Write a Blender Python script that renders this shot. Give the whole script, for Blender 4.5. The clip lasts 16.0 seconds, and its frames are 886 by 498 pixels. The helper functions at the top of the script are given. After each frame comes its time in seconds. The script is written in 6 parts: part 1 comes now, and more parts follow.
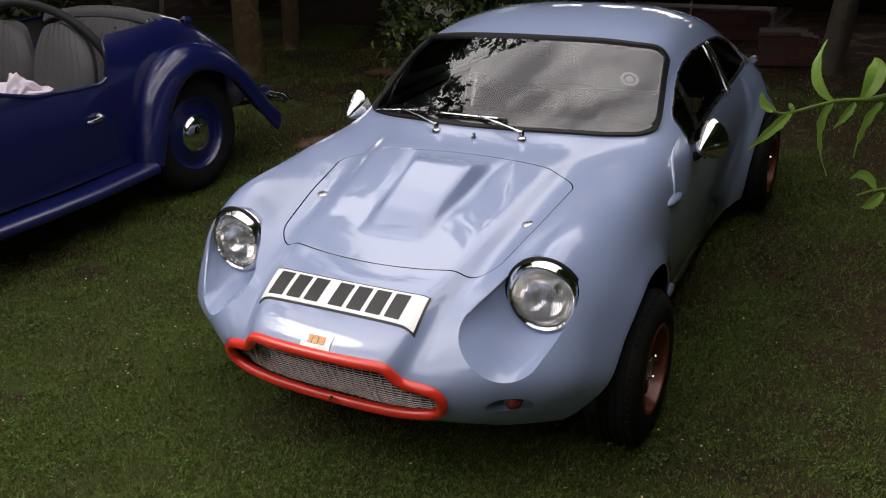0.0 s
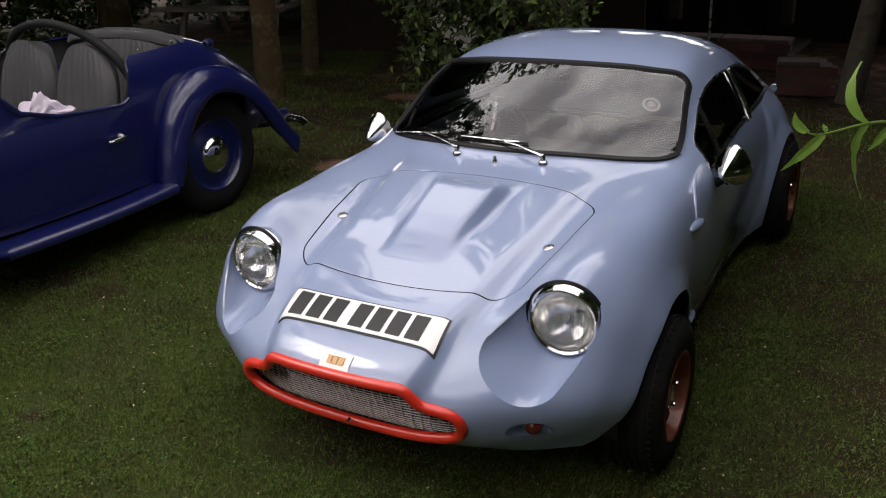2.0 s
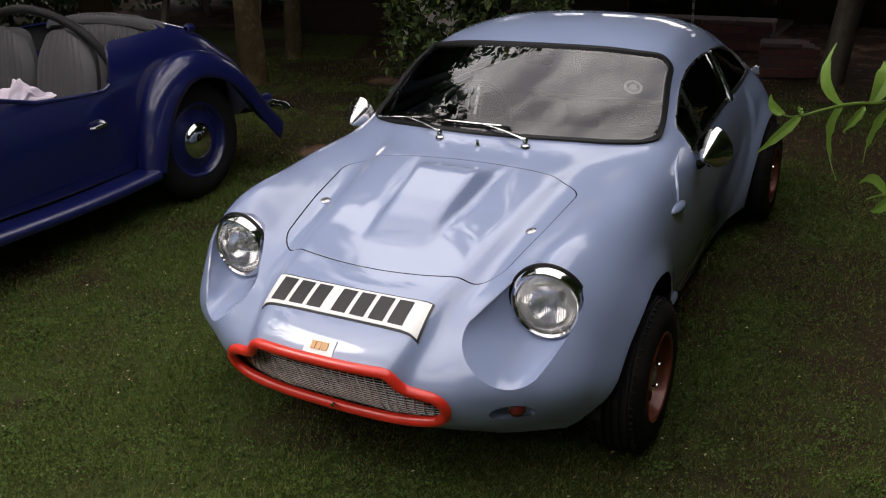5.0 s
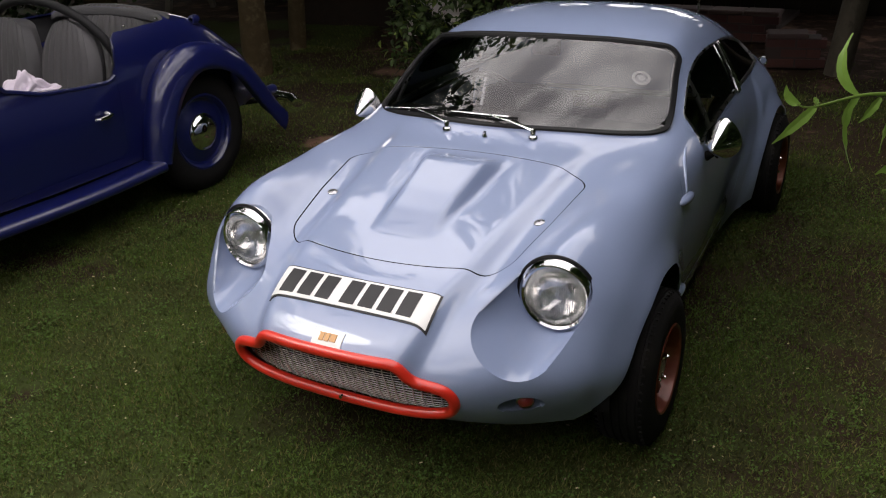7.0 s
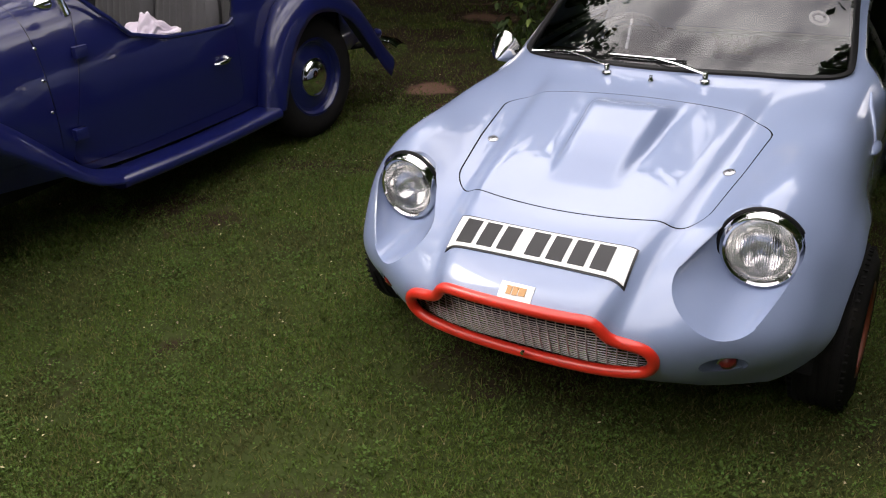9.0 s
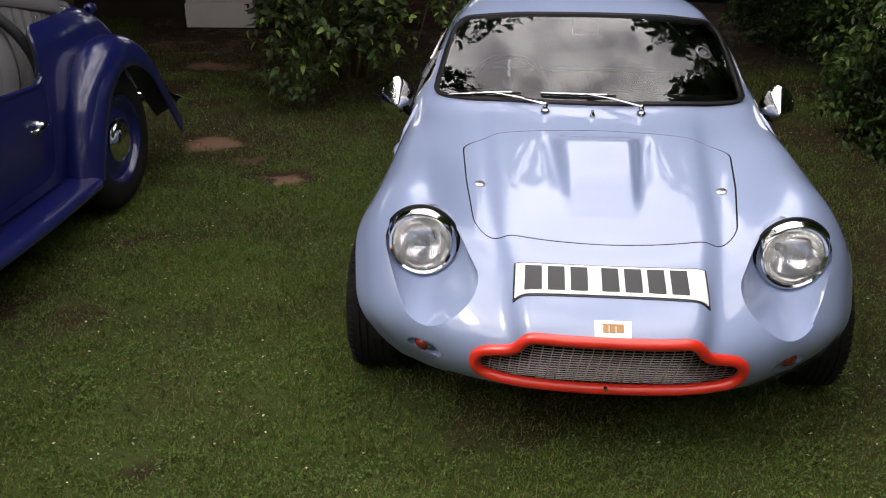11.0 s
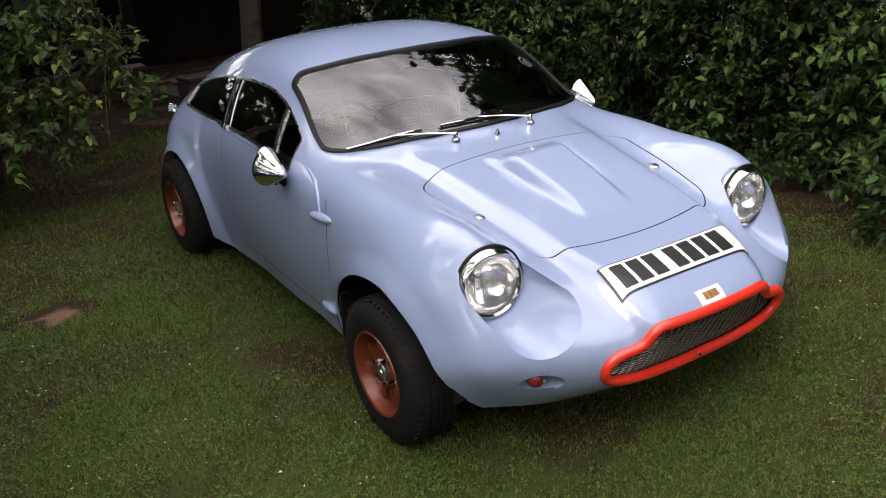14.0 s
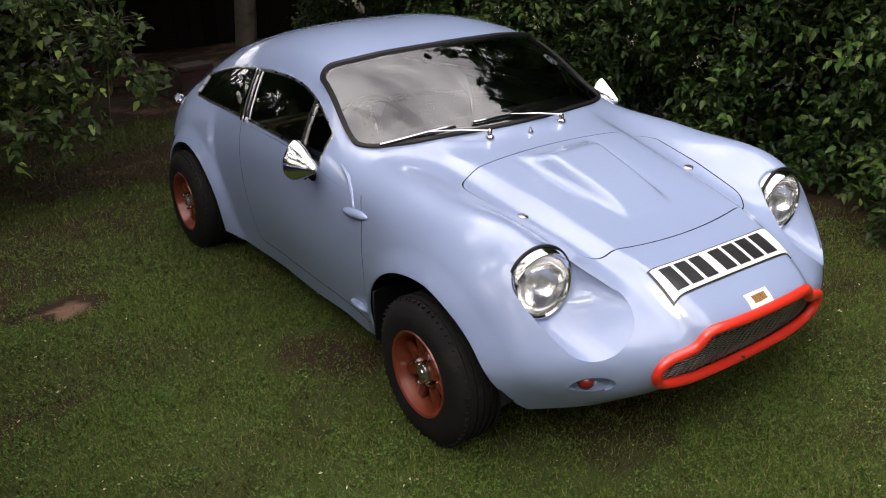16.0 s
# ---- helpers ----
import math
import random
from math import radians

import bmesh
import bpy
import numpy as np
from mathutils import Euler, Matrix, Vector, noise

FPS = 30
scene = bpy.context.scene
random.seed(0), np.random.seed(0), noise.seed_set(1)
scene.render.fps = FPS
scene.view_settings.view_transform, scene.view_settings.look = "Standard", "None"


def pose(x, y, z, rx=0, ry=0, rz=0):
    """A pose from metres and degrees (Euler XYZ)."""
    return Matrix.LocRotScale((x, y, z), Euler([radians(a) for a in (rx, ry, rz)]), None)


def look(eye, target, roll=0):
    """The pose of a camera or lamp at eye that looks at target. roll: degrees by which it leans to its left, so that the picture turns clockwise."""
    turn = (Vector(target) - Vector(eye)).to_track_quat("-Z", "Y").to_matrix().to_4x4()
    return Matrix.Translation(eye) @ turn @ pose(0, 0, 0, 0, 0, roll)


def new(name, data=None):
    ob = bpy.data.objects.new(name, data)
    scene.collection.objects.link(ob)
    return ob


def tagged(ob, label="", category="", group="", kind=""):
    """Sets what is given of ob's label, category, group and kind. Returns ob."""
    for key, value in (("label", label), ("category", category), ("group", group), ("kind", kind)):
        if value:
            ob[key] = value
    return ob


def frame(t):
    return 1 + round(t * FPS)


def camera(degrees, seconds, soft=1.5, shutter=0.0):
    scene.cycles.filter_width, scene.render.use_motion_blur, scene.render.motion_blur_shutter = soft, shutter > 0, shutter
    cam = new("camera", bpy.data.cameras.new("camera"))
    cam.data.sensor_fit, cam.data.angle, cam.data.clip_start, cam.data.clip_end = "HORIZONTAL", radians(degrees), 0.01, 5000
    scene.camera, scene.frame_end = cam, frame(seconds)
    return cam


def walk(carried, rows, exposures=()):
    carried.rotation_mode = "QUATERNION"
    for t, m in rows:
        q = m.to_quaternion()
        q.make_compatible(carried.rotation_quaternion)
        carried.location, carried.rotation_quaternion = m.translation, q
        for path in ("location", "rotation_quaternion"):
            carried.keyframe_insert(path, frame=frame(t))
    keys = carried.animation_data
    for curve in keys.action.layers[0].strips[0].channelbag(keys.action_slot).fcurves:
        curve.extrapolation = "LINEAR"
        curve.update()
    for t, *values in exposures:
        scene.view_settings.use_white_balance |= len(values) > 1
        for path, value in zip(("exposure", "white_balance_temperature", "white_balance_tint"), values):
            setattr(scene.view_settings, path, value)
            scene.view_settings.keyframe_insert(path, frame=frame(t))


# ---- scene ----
from mathutils.bvhtree import BVHTree

SKY, SUN = 0.37, 1.15
cam = camera(53.4, 16.0, soft=1.1)
PATH = [
    (0, (1.347, -2.275, 1.686), (0.458, -0.683, 0.863), -3.4),
    (0.5, (1.342, -2.28, 1.674), (0.465, -0.688, 0.84), -2.8),
    (1, (1.34, -2.287, 1.681), (0.446, -0.697, 0.862), -2.7),
    (1.5, (1.33, -2.288, 1.679), (0.405, -0.692, 0.908), -2.8),
    (2, (1.323, -2.281, 1.67), (0.4, -0.681, 0.904), -2.9),
    (2.5, (1.322, -2.279, 1.67), (0.412, -0.681, 0.884), -3.1),
    (3, (1.331, -2.277, 1.674), (0.427, -0.681, 0.878), -3.2),
    (3.5, (1.337, -2.277, 1.673), (0.443, -0.677, 0.872), -3.4),
    (4, (1.342, -2.28, 1.673), (0.45, -0.678, 0.875), -3.3),
    (6.5, (1.32, -2.278, 1.669), (0.426, -0.683, 0.858), -2.9),
    (7, (1.319, -2.28, 1.67), (0.424, -0.689, 0.852), -3.2),
    (7.5, (1.324, -2.283, 1.667), (0.425, -0.694, 0.852), -3.3),
    (8, (1.309, -2.319, 1.675), (0.376, -0.775, 0.812), -4.7),
    (8.5, (1.206, -2.339, 1.654), (0.237, -0.859, 0.72), -3.8),
    (9, (0.917, -2.375, 1.637), (-0.042, -0.876, 0.725), -4.0),
    (9.5, (0.685, -2.45, 1.65), (-0.123, -0.905, 0.669), -2.4),
    (9.7, (0.569, -2.498, 1.654), (-0.145, -0.91, 0.67), -0.9),
    (11.8, (-0.81, -2.637, 1.633), (-0.659, -0.818, 0.818), -1.5),
    (12, (-0.93, -2.61, 1.626), (-0.716, -0.808, 0.786), -1.6),
    (12.5, (-1.203, -2.493, 1.626), (-0.792, -0.726, 0.786), -3.3),
    (13, (-1.452, -2.389, 1.608), (-0.86, -0.676, 0.762), -2.6),
    (13.5, (-1.707, -2.298, 1.637), (-0.872, -0.677, 0.816), -4.8),
    (14, (-1.827, -2.137, 1.617), (-0.862, -0.563, 0.848), -3.8),
    (14.5, (-1.864, -2.036, 1.625), (-0.872, -0.478, 0.857), -3.7),
    (15, (-1.943, -2.002, 1.618), (-0.928, -0.472, 0.823), -3.5),
    (15.5, (-1.985, -1.988, 1.616), (-0.949, -0.471, 0.825), -3.2),
    (16, (-2.005, -1.969, 1.625), (-0.976, -0.444, 0.841), -2.0),
]
EXPOSURES = [(0, -.30), (4, -.34), (7.5, -.30), (8.4, -.08), (9.1, .10), (9.8, .14), (11.8, .06), (12.2, .16), (12.6, .36), (13, .42), (13.6, .36), (14.4, .24), (16, .28)]
walk(cam, [(t, look(eye, target, roll)) for t, eye, target, roll in PATH], EXPOSURES)

# ---- light ----
world = bpy.data.worlds.new("sky")
scene.world = world
world.use_nodes = True
wn, wl = world.node_tree.nodes, world.node_tree.links
wn.clear()
w_out = wn.new("ShaderNodeOutputWorld")
w_bg = wn.new("ShaderNodeBackground")
w_sky = wn.new("ShaderNodeTexSky")
w_sky.sky_type, w_sky.sun_disc = "NISHITA", False
w_sky.sun_elevation, w_sky.sun_rotation = radians(48), radians(248)
w_sky.air_density, w_sky.dust_density, w_sky.ozone_density = 1.0, 6.0, 1.0
# a broken cloud layer over the clear sky
w_tc = wn.new("ShaderNodeTexCoord")
w_map = wn.new("ShaderNodeMapping")
w_map.inputs["Scale"].default_value = (2.0, 1.1, 2.6)
w_noise = wn.new("ShaderNodeTexNoise")
w_noise.inputs["Scale"].default_value = 2.3
w_noise.inputs["Detail"].default_value = 7.0
w_noise.inputs["Roughness"].default_value = 0.55
w_ramp = wn.new("ShaderNodeValToRGB")
w_ramp.color_ramp.elements[0].position = 0.42
w_ramp.color_ramp.elements[0].color = (4.6, 4.2, 4.3, 1)
w_ramp.color_ramp.elements[1].position = 0.62
w_ramp.color_ramp.elements[1].color = (12.0, 11.2, 11.0, 1)
w_mix = wn.new("ShaderNodeMixRGB")
w_mix.inputs[0].default_value = 0.85
wl.new(w_tc.outputs["Generated"], w_map.inputs["Vector"])
wl.new(w_map.outputs[0], w_noise.inputs["Vector"])
wl.new(w_noise.outputs["Fac"], w_ramp.inputs[0])
wl.new(w_sky.outputs[0], w_mix.inputs[1])
wl.new(w_ramp.outputs[0], w_mix.inputs[2])
wl.new(w_mix.outputs[0], w_bg.inputs["Color"])
w_bg.inputs["Strength"].default_value = SKY
wl.new(w_bg.outputs[0], w_out.inputs["Surface"])
sun_data = bpy.data.lights.new("sun", "SUN")
sun_data.energy, sun_data.angle, sun_data.color = SUN, radians(25), (1.0, 0.97, 0.92)
sun = new("sun", sun_data)
sun.matrix_world = look((0, 0, 30), (Vector((0, 0, 30)) - Vector((-0.62, -0.25, 0.74))))


# ---- materials ----
def material(name, colour, rough=0.5, metal=0.0, vary=0.12, scale=8.0, bump=0.0, bump_scale=60.0, coat=0.0,
             second=None, second_scale=1.5, second_at=0.55, piece=0.0, island=0.0, spec=0.5, subsurf=0.0):
    """A principled material with fine and coarse variation, an optional second tone in stains, and piece-by-piece variation."""
    m = bpy.data.materials.new(name)
    m.use_nodes = True
    n, l = m.node_tree.nodes, m.node_tree.links
    b = n["Principled BSDF"]
    b.inputs["Roughness"].default_value = rough
    b.inputs["Metallic"].default_value = metal
    b.inputs["Coat Weight"].default_value = coat
    b.inputs["Coat Roughness"].default_value = 0.025
    b.inputs["Specular IOR Level"].default_value = spec
    tc = n.new("ShaderNodeTexCoord")
    fine = n.new("ShaderNodeTexNoise")
    fine.inputs["Scale"].default_value, fine.inputs["Detail"].default_value = scale, 6.0
    l.new(tc.outputs["Object"], fine.inputs["Vector"])
    base = n.new("ShaderNodeMixRGB")
    lo = [c * (1 - vary) for c in colour]
    hi = [min(1.0, c * (1 + vary)) for c in colour]
    base.inputs[1].default_value, base.inputs[2].default_value = (*lo, 1), (*hi, 1)
    l.new(fine.outputs["Fac"], base.inputs[0])
    tone = base.outputs[0]
    if second:
        coarse = n.new("ShaderNodeTexNoise")
        coarse.inputs["Scale"].default_value, coarse.inputs["Detail"].default_value = second_scale, 8.0
        coarse.inputs["Roughness"].default_value = 0.65
        l.new(tc.outputs["Object"], coarse.inputs["Vector"])
        ramp = n.new("ShaderNodeValToRGB")
        ramp.color_ramp.elements[0].position, ramp.color_ramp.elements[1].position = second_at, min(1.0, second_at + 0.14)
        l.new(coarse.outputs["Fac"], ramp.inputs[0])
        mix = n.new("ShaderNodeMixRGB")
        mix.inputs[2].default_value = (*second, 1)
        l.new(ramp.outputs[0], mix.inputs[0])
        l.new(tone, mix.inputs[1])
        tone = mix.outputs[0]
    if piece or island:
        source = n.new("ShaderNodeObjectInfo") if piece else n.new("ShaderNodeNewGeometry")
        value = source.outputs["Random"] if piece else source.outputs["Random Per Island"]
        amount = piece or island
        rng = n.new("ShaderNodeMapRange")
        rng.inputs["To Min"].default_value, rng.inputs["To Max"].default_value = 1 - amount, 1 + amount
        l.new(value, rng.inputs["Value"])
        hsv = n.new("ShaderNodeHueSaturation")
        l.new(rng.outputs[0], hsv.inputs["Value"])
        hue = n.new("ShaderNodeMapRange")
        hue.inputs["To Min"].default_value, hue.inputs["To Max"].default_value = 0.5 - 0.03 * amount, 0.5 + 0.03 * amount
        l.new(value, hue.inputs["Value"])
        l.new(hue.outputs[0], hsv.inputs["Hue"])
        l.new(tone, hsv.inputs["Color"])
        tone = hsv.outputs[0]
    l.new(tone, b.inputs["Base Color"])
    if bump:
        bn = n.new("ShaderNodeTexNoise")
        bn.inputs["Scale"].default_value, bn.inputs["Detail"].default_value = bump_scale, 5.0
        l.new(tc.outputs["Object"], bn.inputs["Vector"])
        bp = n.new("ShaderNodeBump")
        bp.inputs["Strength"].default_value, bp.inputs["Distance"].default_value = bump, 0.01
        l.new(bn.outputs["Fac"], bp.inputs["Height"])
        l.new(bp.outputs[0], b.inputs["Normal"])
    rr = n.new("ShaderNodeMapRange")
    rr.inputs["To Min"].default_value, rr.inputs["To Max"].default_value = max(0.02, rough * 0.85), min(1.0, rough * 1.15)
    l.new(fine.outputs["Fac"], rr.inputs["Value"])
    l.new(rr.outputs[0], b.inputs["Roughness"])
    return m


def leaf_material(name, colour, amount=0.45, rough=0.45, young=None, second=None, spec=0.3):
    """Leaves: each its own tone, light coming through."""
    m = material(name, colour, rough, vary=0.15, scale=25.0, island=amount, spec=spec, second=second, second_scale=1.7, second_at=0.46)
    n, l = m.node_tree.nodes, m.node_tree.links
    b = n["Principled BSDF"]
    source = b.inputs["Base Color"].links[0].from_socket
    if young:
        geo = n.new("ShaderNodeNewGeometry")
        pick = n.new("ShaderNodeMath")
        pick.operation = "GREATER_THAN"
        pick.inputs[1].default_value = 0.86
        l.new(geo.outputs["Random Per Island"], pick.inputs[0])
        mix = n.new("ShaderNodeMixRGB")
        mix.inputs[2].default_value = (*young, 1)
        l.new(pick.outputs[0], mix.inputs[0])
        l.new(source, mix.inputs[1])
        l.new(mix.outputs[0], b.inputs["Base Color"])
        source = mix.outputs[0]
    tr = n.new("ShaderNodeBsdfTranslucent")
    l.new(source, tr.inputs["Color"])
    mx = n.new("ShaderNodeMixShader")
    mx.inputs[0].default_value = 0.3
    l.new(b.outputs[0], mx.inputs[1])
    l.new(tr.outputs[0], mx.inputs[2])
    l.new(mx.outputs[0], n["Material Output"].inputs["Surface"])
    return m


def glass_material(name, tint=(0.75, 0.78, 0.76), ior=1.6, rough=0.01):
    m = bpy.data.materials.new(name)
    m.use_nodes = True
    n, l = m.node_tree.nodes, m.node_tree.links
    n.remove(n["Principled BSDF"])
    clear, gloss, fres, mix = (n.new("ShaderNodeBsdfTransparent"), n.new("ShaderNodeBsdfGlossy"), n.new("ShaderNodeFresnel"),
                               n.new("ShaderNodeMixShader"))
    clear.inputs["Color"].default_value = (*tint, 1)
    gloss.inputs["Roughness"].default_value = rough
    fres.inputs["IOR"].default_value = ior
    l.new(fres.outputs[0], mix.inputs[0])
    l.new(clear.outputs[0], mix.inputs[1])
    l.new(gloss.outputs[0], mix.inputs[2])
    l.new(mix.outputs[0], n["Material Output"].inputs["Surface"])
    return m


PAINT = material("pale_blue_paint", (0.238, 0.293, 0.445), 0.40, metal=0.0, vary=0.03, scale=3.0, bump=0.003, bump_scale=5.0, coat=1.0, spec=0.3)
PAINT.node_tree.nodes["Principled BSDF"].inputs["Coat Roughness"].default_value = 0.038
PAINT.node_tree.nodes["Principled BSDF"].inputs["Coat IOR"].default_value = 1.65
INNER = material("underseal", (0.008, 0.008, 0.008), 0.95, vary=0.3, scale=20, bump=0.3, spec=0.1)
RED = material("red_trim_paint", (0.62, 0.028, 0.014), 0.32, vary=0.08, scale=14, coat=0.5)
RUBBER = material("black_rubber", (0.007, 0.007, 0.008), 0.45, spec=0.22, vary=0.25, scale=30, bump=0.08)
TYRE = material("tyre_rubber", (0.0085, 0.008, 0.008), 0.85, vary=0.3, scale=25, bump=0.15, bump_scale=120, second=(0.017, 0.015, 0.013), second_scale=7.0, spec=0.15)
CHROME = material("chrome", (0.78, 0.78, 0.79), 0.06, metal=1.0, vary=0.03, scale=30)
DULL_METAL = material("dull_alloy", (0.45, 0.45, 0.46), 0.28, metal=1.0, vary=0.1, scale=40, bump=0.05)
BRONZE = material("bronze_wheel_paint", (0.15, 0.030, 0.012), 0.36, metal=0.25, vary=0.15, scale=18, bump=0.05, coat=0.3)
MESH_METAL = material("grille_mesh_metal", (0.42, 0.39, 0.36), 0.35, metal=0.9, vary=0.15, scale=50)
WHITE_PLATE = material("white_plate", (0.78, 0.78, 0.76), 0.3, vary=0.03, scale=20, coat=0.4)
BLACK_PRINT = material("black_print", (0.012, 0.012, 0.013), 0.35, vary=0.1, scale=30)
GOLD = material("gold_print", (0.32, 0.17, 0.06), 0.35, metal=0.3, vary=0.1, scale=40)
GLASS = glass_material("window_glass", (0.62, 0.62, 0.64), 1.95)
LAMP_GLASS = material("lamp_glass", (0.96, 0.96, 0.95), 0.05, vary=0.01, scale=20)
LAMP_GLASS.node_tree.nodes["Principled BSDF"].inputs["Transmission Weight"].default_value = 0.93
LAMP_GLASS.node_tree.nodes["Principled BSDF"].inputs["IOR"].default_value = 1.45
REFLECTOR = material("lamp_reflector", (0.97, 0.96, 0.94), 0.15, metal=1.0, vary=0.05, scale=30)
RED_LENS = material("red_lens", (0.16, 0.010, 0.012), 0.12, vary=0.1, scale=30, coat=1.0)
TRIM_BLACK = material("black_vinyl", (0.014, 0.014, 0.015), 0.55, spec=0.2, vary=0.2, scale=40, bump=0.03, bump_scale=200)
PAPER = material("paper_sticker", (0.7, 0.7, 0.68), 0.6, vary=0.06, scale=60)


# ---- mesh helpers ----
def mesh_of(name, verts, faces, smooth=True, normals=None):
    me = bpy.data.meshes.new(name)
    me.from_pydata([tuple(v) for v in verts], [], [tuple(f) for f in faces])
    me.polygons.foreach_set("use_smooth", [smooth] * len(me.polygons))
    me.update()
    if normals is not None:
        me.normals_split_custom_set_from_vertices([tuple(v) for v in normals])
    return me


def thing(name, label, category, at=(0, 0, 0), turn=0.0, group="", kind=""):
    e = new(name)
    e.empty_display_size = 0.1
    e.matrix_world = pose(*at, 0, 0, turn)
    return tagged(e, label, category, group, kind)


def child(name, me, mat, parent, label="", at=None):
    me.materials.clear()
    me.materials.append(mat)
    ob = new(name, me)
    ob.parent = parent
    if at is not None:
        ob.matrix_basis = at
    if label:
        ob["label"] = label
    return ob


def part(name, bm, mat, parent, label="", at=None, smooth=True):
    """Links a bmesh as one mesh object under a thing or a part."""
    me = bpy.data.meshes.new(name)
    bmesh.ops.recalc_face_normals(bm, faces=bm.faces)
    bm.to_mesh(me)
    bm.free()
    me.polygons.foreach_set("use_smooth", [smooth] * len(me.polygons))
    if smooth:
        me.set_sharp_from_angle(angle=radians(38))
    return child(name, me, mat, parent, label, at)


def box(sx, sy, sz, at=(0, 0, 0), bevel=0.0, segs=2, bm=None):
    own = bm or bmesh.new()
    r = bmesh.ops.create_cube(own, size=1.0, matrix=Matrix.Translation(at) @ Matrix.Diagonal((sx, sy, sz, 1)))
    if bevel:
        edges = list({e for v in r["verts"] for e in v.link_edges})
        bmesh.ops.bevel(own, geom=edges, offset=bevel, segments=segs, affect="EDGES", profile=0.6)
    return own


def lathe(profile, segs=48, axis="x", bm=None, m=None):
    """Turn a profile of (along, radius) round an axis."""
    bm = bm or bmesh.new()
    m = m or Matrix()
    rings = []
    for a, r in profile:
        ring = []
        for k in range(segs):
            c, s = math.cos(2 * math.pi * k / segs), math.sin(2 * math.pi * k / segs)
            p = {"x": (a, r * c, r * s), "y": (r * s, a, r * c), "z": (r * c, r * s, a)}[axis]
            ring.append(bm.verts.new(m @ Vector(p)))
        rings.append(ring)
    for p, q in zip(rings, rings[1:]):
        for k in range(segs):
            bm.faces.new((p[k], p[(k + 1) % segs], q[(k + 1) % segs], q[k]))
    return bm


def tube(points, radius, segs=8, bm=None, closed=False, flat=1.0, ends=True):
    """A tube along points; radius may be a number or one per point."""
    bm = bm or bmesh.new()
    pts = [Vector(p) for p in points]
    n = len(pts)
    rad = [radius] * n if isinstance(radius, (int, float)) else list(radius)
    rings, up = [], None
    for i, p in enumerate(pts):
        a = pts[(i - 1) % n] if (i or closed) else p
        b = pts[(i + 1) % n] if (i < n - 1 or closed) else p
        d = (b - a).normalized()
        if up is None:
            up = d.orthogonal().normalized() if abs(d.z) > 0.9 else Vector((0, 0, 1))
        side = d.cross(up).normalized()
        up = side.cross(d).normalized()
        rings.append([bm.verts.new(p + rad[i] * (math.cos(2 * math.pi * k / segs) * side + flat * math.sin(2 * math.pi * k / segs) * up)) for k in range(segs)])
    pairs = list(zip(rings, rings[1:])) + ([(rings[-1], rings[0])] if closed else [])
    for p, q in pairs:
        for k in range(segs):
            bm.faces.new((p[k], p[(k + 1) % segs], q[(k + 1) % segs], q[k]))
    if not closed and ends:
        bm.faces.new(rings[0][::-1])
        bm.faces.new(rings[-1])
    return bm


def spline(t, values, x):
    """Natural cubic spline through values (n, d) at t, sampled at x."""
    t, p, x = np.asarray(t, float), np.asarray(values, float), np.asarray(x, float)
    n, h = len(t), np.diff(t)
    a, r = np.eye(n), np.zeros((n, p.shape[1]))
    for i in range(1, n - 1):
        a[i, i - 1:i + 2] = h[i - 1], 2 * (h[i - 1] + h[i]), h[i]
        r[i] = 6 * ((p[i + 1] - p[i]) / h[i] - (p[i] - p[i - 1]) / h[i - 1])
    mm = np.linalg.solve(a, r)
    k = np.clip(np.searchsorted(t, x, "right") - 1, 0, n - 2)
    f, g, hk = (t[k + 1] - x)[:, None], (x - t[k])[:, None], h[k][:, None]
    return (mm[k] * f**3 + mm[k + 1] * g**3) / (6 * hk) + (p[k] / hk - mm[k] * hk / 6) * f + (p[k + 1] / hk - mm[k + 1] * hk / 6) * g


def smooth01(a, b, x):
    s = np.clip((x - a) / (b - a), 0, 1)
    return s * s * (3 - 2 * s)


def round_box(px, py, hx, hy, r):
    qx, qy = np.abs(px) - hx + r, np.abs(py) - hy + r
    return np.hypot(np.maximum(qx, 0), np.maximum(qy, 0)) + np.minimum(np.maximum(qx, qy), 0) - r


